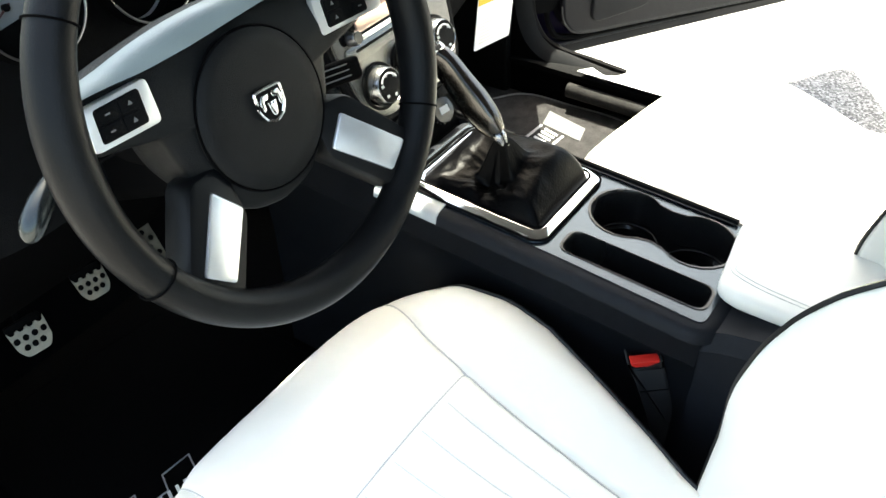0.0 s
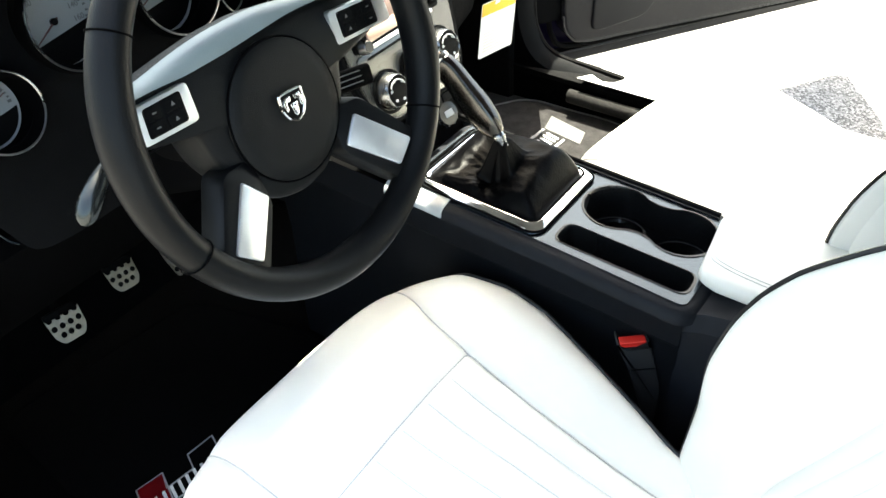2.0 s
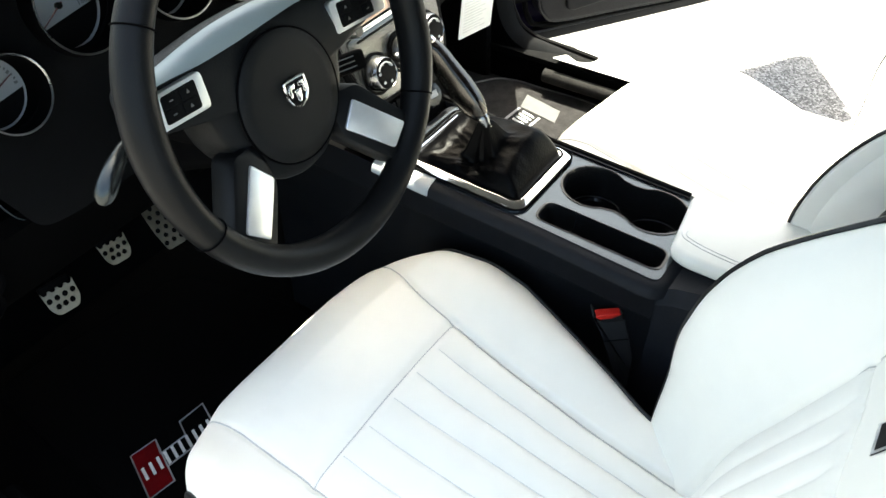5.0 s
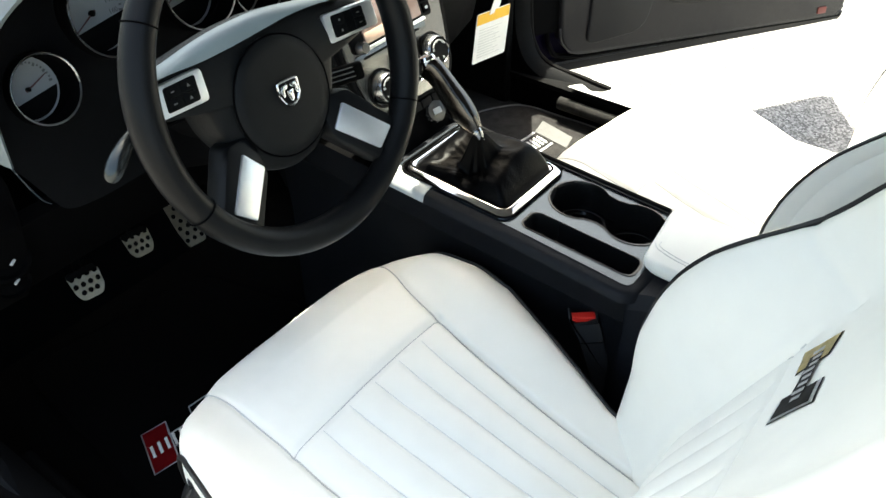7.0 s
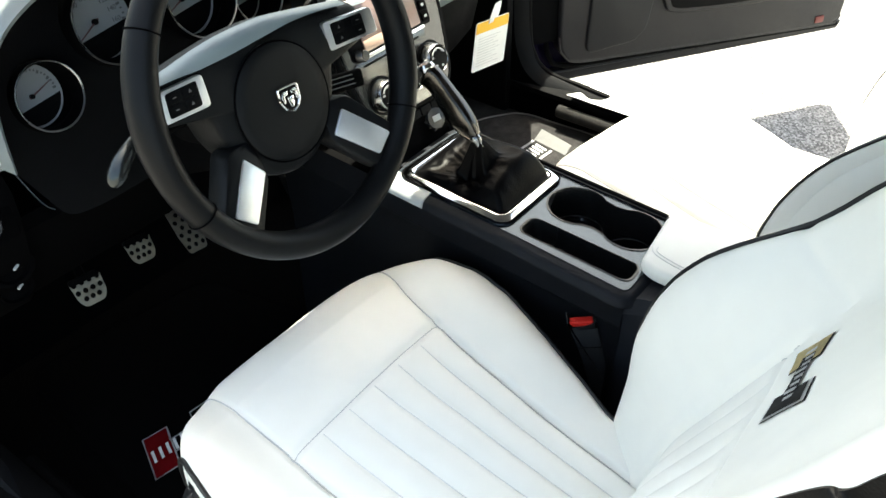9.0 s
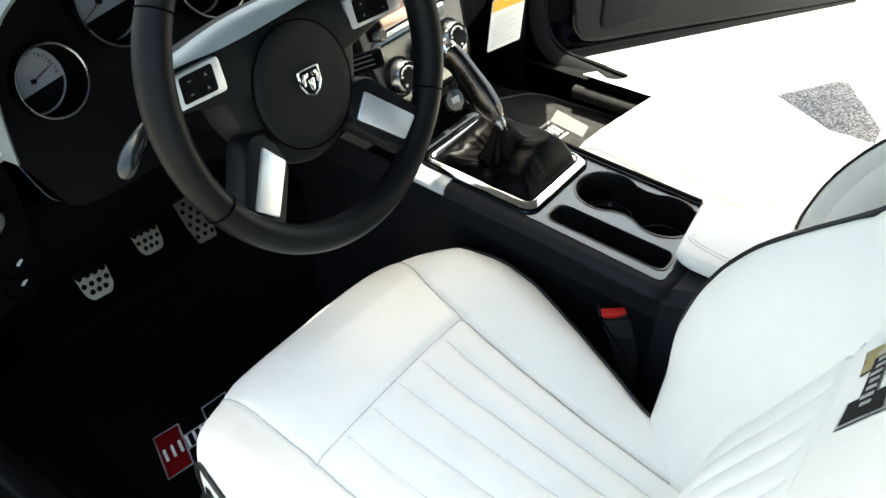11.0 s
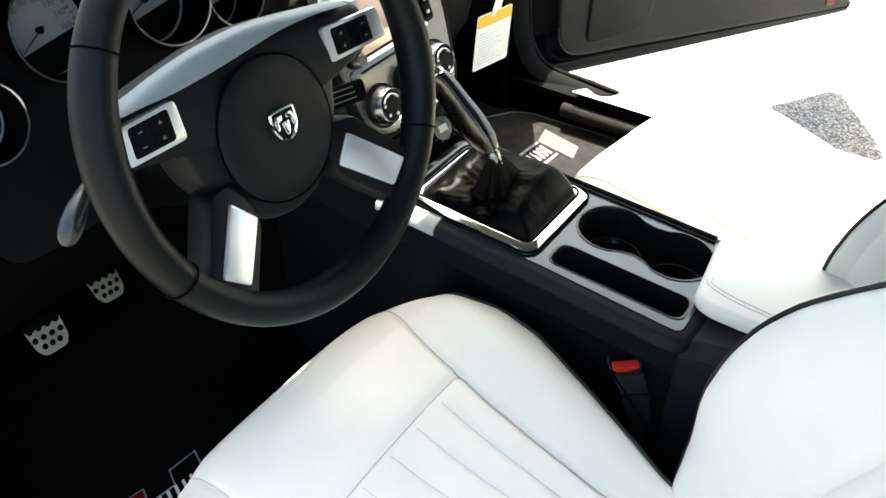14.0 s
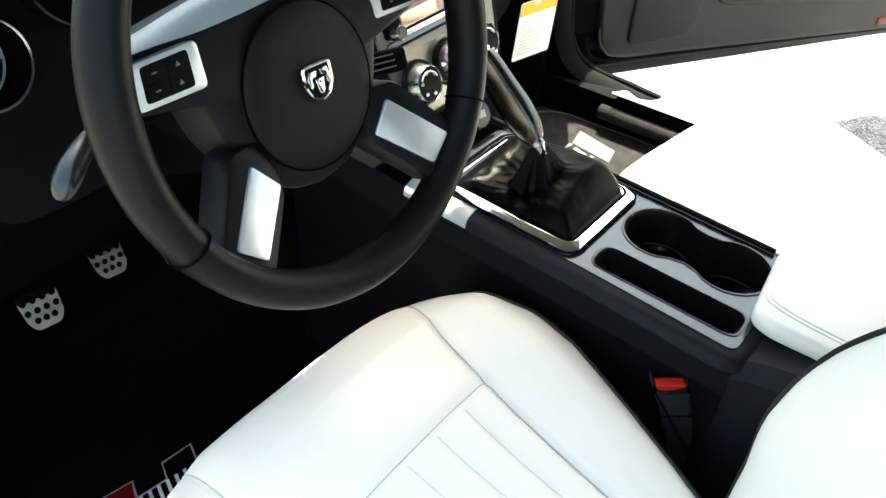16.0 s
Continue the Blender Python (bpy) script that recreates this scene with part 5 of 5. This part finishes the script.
    # climate knobs
    for a, b, r, lab in ((-0.059, -0.006, 0.025, "chrome-rimmed climate knob"), (0.004, 0.0, 0.025, "chrome-rimmed climate knob"), (0.067, 0.006, 0.025, "chrome-rimmed climate knob")):
        bm = bmesh.new()
        lathe(bm, [(r * 1.22, -0.004), (r * 1.22, 0.002), (r * 1.08, 0.003), (r * 1.02, -0.003)], Matrix.Translation((a, b, 0)), 36, caps=False)
        dial = part("dial_well", bm, M_PLASTIC, root, "black dial well")
        bm = bmesh.new()
        lathe(bm, [(r * 1.02, -0.003), (r, 0.006), (r * 0.93, 0.018), (r * 0.86, 0.020), (r * 0.82, 0.018)], Matrix.Translation((a, b, 0)), 36, caps=False)
        part("knob_rim", bm, M_RING, dial, lab)
        bm = bmesh.new()
        lathe(bm, [(r * 0.83, 0.010), (r * 0.83, 0.0185), (r * 0.6, 0.0195), (0.0005, 0.0195)], Matrix.Translation((a, b, 0)), 36)
        part("knob_cap", bm, M_PLASTIC, dial, "black knob cap")
        for i in range(5):
            bm = bmesh.new()
            t = radians(40 + 62 * i)
            box(bm, (0.0045, 0.0035, 0.0005), (a + r * 0.58 * math.cos(t), b + r * 0.58 * math.sin(t), 0.0199))
            part("icon", bm, M_ICON, dial)
        bm = bmesh.new()
        tube(bm, [(a + r * 0.62 * math.cos(t), b + r * 0.62 * math.sin(t), 0.0196) for t in [radians(20 + 10 * j) for j in range(14)]], 0.0012, 5)
        part("scale_arc", bm, M_ICON, dial)
    bm = bmesh.new()
    prism(bm, rounded(-0.090, -0.13, 0.100, -0.02, 0.01), -0.05, -0.012, None, 0.003)
    part("lower_panel", bm, M_MATTE, root, "matte black lower panel")
    # row of flat switches
    for i in range(5):
        bm = bmesh.new()
        prism(bm, rounded(-0.062 + 0.0265 * i, -0.074, -0.038 + 0.0265 * i, -0.060, 0.002), -0.014, -0.006, None, 0.001)
        part("flat_switch", bm, M_PLASTIC, root)
    return root


centre_stack()


def outlet():
    root = thing("power_outlet", "grey capped power outlet at the console front", "power outlet")
    bm = bmesh.new()
    box(bm, (0.18, 0.10, 0.10), (0.013, 0.315, 0.605), 0.01)
    part("recess", bm, M_MATTE, root)
    m = basis((0.045, 0.225, 0.632), (1, 0, 0), (0, 0.5, 0.87))
    bm = bmesh.new()
    lathe(bm, [(0.019, -0.02), (0.019, 0.0), (0.0175, 0.008), (0.0005, 0.009)], m, 28)
    cap = part("cap", bm, M_KNOB, root, "dark ribbed cap")
    bm = bmesh.new()
    box(bm, (0.016, 0.010, 0.001), m @ Vector((0, 0, 0.0093)), 0, m.to_3x3())
    part("cap_icon", bm, M_ICON, cap)
    for i in range(10):
        t = 2 * math.pi * i / 10
        bm = bmesh.new()
        box(bm, (0.003, 0.004, 0.012), m @ Vector((0.019 * math.cos(t), 0.019 * math.sin(t), -0.001)), 0.001, m.to_3x3() @ Matrix.Rotation(t, 3, 'Z'))
        part("rib", bm, M_KNOB, cap)
    return root


turned(outlet())


# ---- pedals and mats ----
def pedal(name, at, w, h, label, rows, cols, lean=35, taper=0.62):
    """A drilled steel plate whose upper edge is cut through its first row of holes, on a black pad and arm."""
    root = thing(name, label, "pedal", "pedals")
    m = basis(at, (1, 0, 0), (0, math.sin(radians(lean)), math.cos(radians(lean))))
    r = w * 0.088
    top = []
    for i in range(cols):
        cx = (i - (cols - 1) / 2) * w / cols
        top += [(cx + r * math.cos(radians(a)), h / 2 + 0.2 * r + r * math.sin(radians(a)) * 0.9) for a in (180, 216, 252, 288, 324, 360)]
    top = [(-w / 2, h / 2 + 0.004)] + top + [(w / 2, h / 2 + 0.004)]
    low = round_corners([(w / 2, h / 2 - 0.001), (w / 2 * 0.93, -h * 0.15), (w / 2 * taper, -h / 2), (-w / 2 * taper, -h / 2), (-w / 2 * 0.93, -h * 0.15), (-w / 2, h / 2 - 0.001)], 0.006, 3)
    outline = top + low[5:-5]
    holes = []
    for j in range(1, rows):
        y = h / 2 - j * h / rows
        n = cols - (j % 2 == 0)
        for i in range(n):
            x = (i - (n - 1) / 2) * w / cols * (0.97 if j < rows - 1 else 0.86)
            lim = w / 2 * (0.93 if y > -h * 0.15 else 0.93 - (0.93 - taper) * (-h * 0.15 - y) / (h * 0.35))
            if abs(x) < lim - r:
                holes.append((x, y))
    bm = bmesh.new()
    rings = [[(x + r * math.cos(t), y + r * math.sin(t)) for t in [2 * math.pi * k / 14 for k in range(14)]] for x, y in holes]
    holed(bm, outline, rings, lambda x, y: Vector((x, y, 0)))
    bmesh.ops.solidify(bm, geom=bm.faces[:], thickness=0.0025)
    bm.transform(m)
    part("steel_plate", bm, M_PEDAL, root, "drilled brushed steel pedal plate", 30)
    bm = bmesh.new()
    prism(bm, round_corners([(-w * 0.49, h * 0.8), (w * 0.49, h * 0.8), (w / 2 * taper, -h / 2), (-w / 2 * taper, -h / 2)], 0.006, 3), -0.014, -0.005, m, 0.002)
    pad = part("rubber_pad", bm, M_RUBBER, root)
    for x, y in holes:
        bm = bmesh.new()
        lathe(bm, [(r * 0.9, -0.006), (r * 0.85, -0.001), (r * 0.3, 0.0)], m @ Matrix.Translation((x, y, 0)), 12)
        part("rubber_stud", bm, M_RUBBER, pad)
    bm = bmesh.new()
    tube(bm, smooth_line([m @ Vector((0, 0, -0.012)), Vector(at) + Vector((0.01, 0.09, 0.06)), Vector(at) + Vector((0.02, 0.15, 0.20))], 6), 0.008, 8)
    part("arm", bm, M_RUBBER, root)
    return root


turned(pedal("clutch_pedal", (-0.493, 0.505, 0.412), 0.054, 0.040, "drilled steel clutch pedal with rubber studs", 3, 4))
turned(pedal("brake_pedal", (-0.386, 0.515, 0.432), 0.048, 0.036, "drilled steel brake pedal with rubber studs", 3, 4))
turned(pedal("accelerator_pedal", (-0.288, 0.535, 0.425), 0.050, 0.100, "tall drilled steel accelerator pedal", 8, 3, 40, 0.7))


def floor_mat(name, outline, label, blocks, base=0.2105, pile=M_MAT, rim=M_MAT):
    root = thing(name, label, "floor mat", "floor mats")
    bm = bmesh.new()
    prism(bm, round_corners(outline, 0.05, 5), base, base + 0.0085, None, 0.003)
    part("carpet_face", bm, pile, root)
    bm = bmesh.new()
    o = round_corners(outline, 0.05, 5)
    tube(bm, [(x, y, base + 0.0065) for x, y in o], 0.004, 6, closed=True)
    part("bound_edge", bm, rim, root)
    def flat(nm, pts, h, mat, lab=""):
        b = bmesh.new()
        prism(b, pts, 0.2185, h, None)
        return part(nm, b, mat, root, lab)
    for pts, mat, lab in blocks:
        c = (sum(p[0] for p in pts) / len(pts), sum(p[1] for p in pts) / len(pts))
        b = bmesh.new()
        tube(b, [(x, y, 0.2195) for x, y in pts], 0.0016, 5, closed=True)
        part("badge_outline", b, M_GREYTHREAD, root, "silver stitched outline")
        if mat:
            flat("badge_field", pts, 0.2203, mat, lab)
    return root


BL = [(-0.570, 0.244), (-0.545, 0.331), (-0.501, 0.329), (-0.512, 0.300), (-0.464, 0.300), (-0.455, 0.329), (-0.408, 0.331), (-0.432, 0.244), (-0.478, 0.244), (-0.470, 0.272), (-0.518, 0.272), (-0.526, 0.243)]
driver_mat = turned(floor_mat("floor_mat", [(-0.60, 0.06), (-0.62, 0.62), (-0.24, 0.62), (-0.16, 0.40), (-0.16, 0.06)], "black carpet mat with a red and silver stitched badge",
                       [(BL, None, ""), ([(-0.570, 0.244), (-0.545, 0.331), (-0.501, 0.329), (-0.526, 0.243)], M_REDCLOTH, "red embroidered field")]))
for i in range(10):
    bm = bmesh.new()
    x = -0.552 + 0.0135 * i
    prism(bm, [(x - 0.0025, 0.274), (x + 0.0025, 0.274), (x + 0.0085, 0.298), (x + 0.0035, 0.298)], 0.2195, 0.2212)
    part("badge_stroke", bm, M_WHITECLOTH, driver_mat, "pale embroidered stroke")
# same kind of mat as the driver's; its lighter pile paints the sunlight
pass_mat = turned(floor_mat("floor_mat", [(0.15, 0.06), (0.15, 0.60), (0.55, 0.60), (0.634, 0.556), (0.655, 0.52), (0.666, 0.442), (0.684, 0.36), (0.690, 0.06)], "carpet mat with sunlight in its charcoal colour and a pale stitched badge", [], 0.2595, M_MAT_LIT, M_EDGETHREAD))


# ---- hang tag ----
def tag():
    root = thing("hang_tag", "white card tag with a yellow top band hanging from the dash", "tag")
    m = basis((0.393, 0.42, 0.585), (1, 0.0, -0.06), (0.15, 0, 0.99)) @ Matrix.Scale(1.1, 4)
    bm = bmesh.new()
    prism(bm, round_corners([(-0.044, -0.047), (0.044, -0.047), (0.044, 0.047), (-0.044, 0.047)], 0.004, 2), -0.0006, 0.0006, m)
    card = part("card", bm, M_PAPER, root)
    bm = bmesh.new()
    prism(bm, [(-0.043, 0.026), (0.043, 0.026), (0.043, 0.046), (-0.043, 0.046)], 0.0006, 0.0011, m)
    part("yellow_band", bm, M_YELLOW, card, "printed yellow band")
    for i in range(11):
        bm = bmesh.new()
        w = 0.030 - 0.012 * ((i * 7) % 5) / 5
        prism(bm, [(-0.034, 0.016 - i * 0.0052), (-0.034 + 2 * w, 0.016 - i * 0.0052), (-0.034 + 2 * w, 0.0145 - i * 0.0052), (-0.034, 0.0145 - i * 0.0052)], 0.0006, 0.001, m)
        part("printed_line", bm, M_PRINT, card)
    bm = bmesh.new()
    pts = [m @ Vector(p) for p in ((-0.006, 0.040, 0.001), (-0.004, 0.060, 0.004), (0.006, 0.075, 0.002), (0.014, 0.068, -0.002), (0.008, 0.045, -0.001))]
    side = (m.to_3x3() @ Vector((1, 0.15, 0))).normalized() * 0.007
    off = (m.to_3x3() @ Vector((0, 0, 1))).normalized() * 0.0006
    loft(bm, [[Vector(p) - side - off, Vector(p) + side - off, Vector(p) + side + off, Vector(p) - side + off] for p in smooth_line(pts, 5)])
    part("hook", bm, M_PAPER, root, "white paper hook")
    return root


turned(tag())


# ---- open passenger door ----
def door():
    root = thing("door_passenger", "open passenger door, dark grey trim and purple paint", "car door")
    m = basis((0.86, 0.65, 0.22), (0.906, -0.423, 0), (0, 0, 1))
    root.matrix_world = m
    L = 0.985
    # painted shell and lower edge
    bm = bmesh.new()
    prof = [(-0.028, 0.0), (-0.045, 0.03), (-0.095, 0.15), (-0.140, 0.28), (-0.150, 0.45), (-0.135, 0.60), (-0.12, 0.63), (-0.03, 0.63)]
    loft(bm, [[Vector((x, b + (0.0 if x < 0.9 else 0.004), h)) for h, b in prof] for x in (-0.06, 0.3, L - 0.012, L)])
    part("shell", bm, M_PAINT, root, "purple painted door shell", 40)
    # added black cover: stands in for the shaded opening at the hinge
    bm = bmesh.new()
    loft(bm, [[Vector((x, b, h)) for h, b in ((0.004, 0.13), (-0.06, 0.14), (-0.125, 0.26), (-0.125, 0.62), (0.004, 0.62))] for x in (-0.068, 0.03)])
    part("hinge_gap_dark", bm, M_RUBBER, root, "black cover added for the dark gap at the door's hinge end", 40)
    bm = bmesh.new()
    prism(bm, round_corners([(0.02, 0.002), (L - 0.02, 0.002), (L - 0.01, 0.028), (0.02, 0.035)], 0.006, 3), -0.05, -0.006, None, 0.006)
    part("lower_edge", bm, M_DOORDARK, root, "dark lower door edge")
    bm = bmesh.new()
    tube(bm, smooth_line([(0.0, 0.16, -0.01), (0.012, 0.085, -0.008), (0.06, 0.048, -0.008), (0.25, 0.042, -0.006), (0.6, 0.033, -0.004), (L - 0.03, 0.022, -0.006)], 8), 0.0075, 8)
    part("weatherstrip", bm, M_RUBBER, root, "black rubber door seal")
    # trim panel with rounded front corner
    trim = smooth_line([(0.035, 0.62), (0.028, 0.30), (0.030, 0.14), (0.048, 0.085), (0.095, 0.060), (0.25, 0.054), (0.6, 0.042), (0.90, 0.032), (0.935, 0.040), (0.950, 0.10), (0.955, 0.40), (0.94, 0.62)], 5)
    pts = [(p[0], p[1]) for p in trim]
    bm = bmesh.new()
    prism(bm, pts, -0.04, 0.018, None, 0.010, 3)
    panel = part("trim_panel", bm, M_DOOR, root, "dark grey grained trim panel", 40)
    bm = bmesh.new()
    tube(bm, [(x, y + 0.002, 0.013) for x, y in pts[10:44]], 0.003, 6)
    part("trim_lip", bm, M_DOOR, panel, "pale worn lower lip")
    # map pocket and speaker swell
    pocket = round_corners([(0.105, 0.085), (0.255, 0.100), (0.285, 0.13), (0.300, 0.22), (0.30, 0.33), (0.115, 0.33)], 0.03, 5)
    bm = bmesh.new()
    prism(bm, pocket, 0.010, 0.026, None, 0.006, 3)
    part("speaker_swell", bm, M_DOORDARK, panel, "black speaker cover")
    bm = bmesh.new()
    shelf = smooth_line([(0.30, 0.26), (0.33, 0.195), (0.35, 0.168), (0.42, 0.158), (0.55, 0.150), (0.66, 0.150), (0.70, 0.165), (0.72, 0.26)], 5)
    prism(bm, [(p[0], p[1]) for p in shelf], 0.012, 0.030, None, 0.006, 3)
    sh = part("map_pocket", bm, M_DOOR, panel, "moulded map pocket")
    # no hollow here: a black plate paints the shade of the mouth
    bm = bmesh.new()
    prism(bm, [(0.5 + (p[0] - 0.5) * 0.92, 0.262 + (p[1] - 0.262) * 0.88) for p in shelf], 0.022, 0.0315, None, 0.001)
    part("pocket_mouth", bm, M_INK, sh, "flat black plate for the shaded pocket mouth")
    bm = bmesh.new()
    loft(bm, [[Vector((x, y, h)) for y, h in ((0.34, 0.01), (0.34, 0.05), (0.36, 0.075), (0.40, 0.075), (0.42, 0.01))] for x in (0.25, 0.4, 0.7, 0.85)])
    part("door_armrest", bm, M_DOORDARK, panel, "black door armrest", 40)
    bm = bmesh.new()
    prism(bm, round_corners([(0.852, 0.047), (0.882, 0.047), (0.882, 0.068), (0.852, 0.068)], 0.005, 3), 0.015, 0.021, None, 0.002)
    part("reflector", bm, M_REFLECT, panel, "dull red door reflector")
    # hinge
    bm = bmesh.new()
    box(bm, (0.07, 0.05, 0.05), (-0.06, 0.16, -0.06), 0.008)
    part("hinge", bm, M_PAINT, root, "purple painted hinge")
    bm = bmesh.new()
    prism(bm, round_corners([(0.02, 0.61), (L - 0.02, 0.61), (L - 0.03, 0.65), (0.02, 0.65)], 0.008, 3), -0.12, 0.02, None, 0.008)
    part("belt_rail", bm, M_DOORDARK, root)
    return root


turned(door())

# inner hinge pillar behind the dash end; passenger one coloured dark for shade
for sx in (-1, 1):
    bm = bmesh.new()
    box(bm, (0.10, 0.16, 0.75), (sx * 0.79, 0.81, 0.55), 0.02, seg=3)
    moved(tagged(finish("pillar_hinge", bm, M_PAINT if sx < 0 else M_DOORDARK), "purple painted door hinge pillar" if sx < 0 else "door hinge pillar with its shade painted in as a dark colour", "pillar", kind="structure"), sx * 0.045, -0.03)
    bm = bmesh.new()
    box(bm, (0.03, 0.60, 0.62), (sx * 0.68, 0.83, 0.50), 0.01)
    moved(tagged(finish("trim_kick", bm, M_PLASTIC), "black plastic kick panel", "trim", kind="structure"), sx * 0.045, -0.03)


def passenger_badge():
    def flat(nm, pts, h, mat, lab=""):
        b = bmesh.new()
        prism(b, pts, 0.2675, h, None)
        part(nm, b, mat, pass_mat, lab)
    flat("badge_field", [(0.566, 0.338), (0.570, 0.436), (0.620, 0.455), (0.611, 0.356)], 0.2693, M_BEIGECLOTH, "beige embroidered field")
    for i in range(7):
        x = 0.556 - 0.012 * i
        flat("badge_stroke", [(x - 0.006, 0.385), (x, 0.386), (x + 0.004, 0.420), (x - 0.002, 0.419)], 0.2696, M_WHITECLOTH)
    for pts in ([(0.475, 0.372), (0.560, 0.378), (0.560, 0.372), (0.475, 0.366)], [(0.480, 0.432), (0.566, 0.438), (0.566, 0.432), (0.480, 0.426)]):
        flat("badge_outline", pts, 0.2694, M_GREYTHREAD, "silver stitched outline")


passenger_badge()
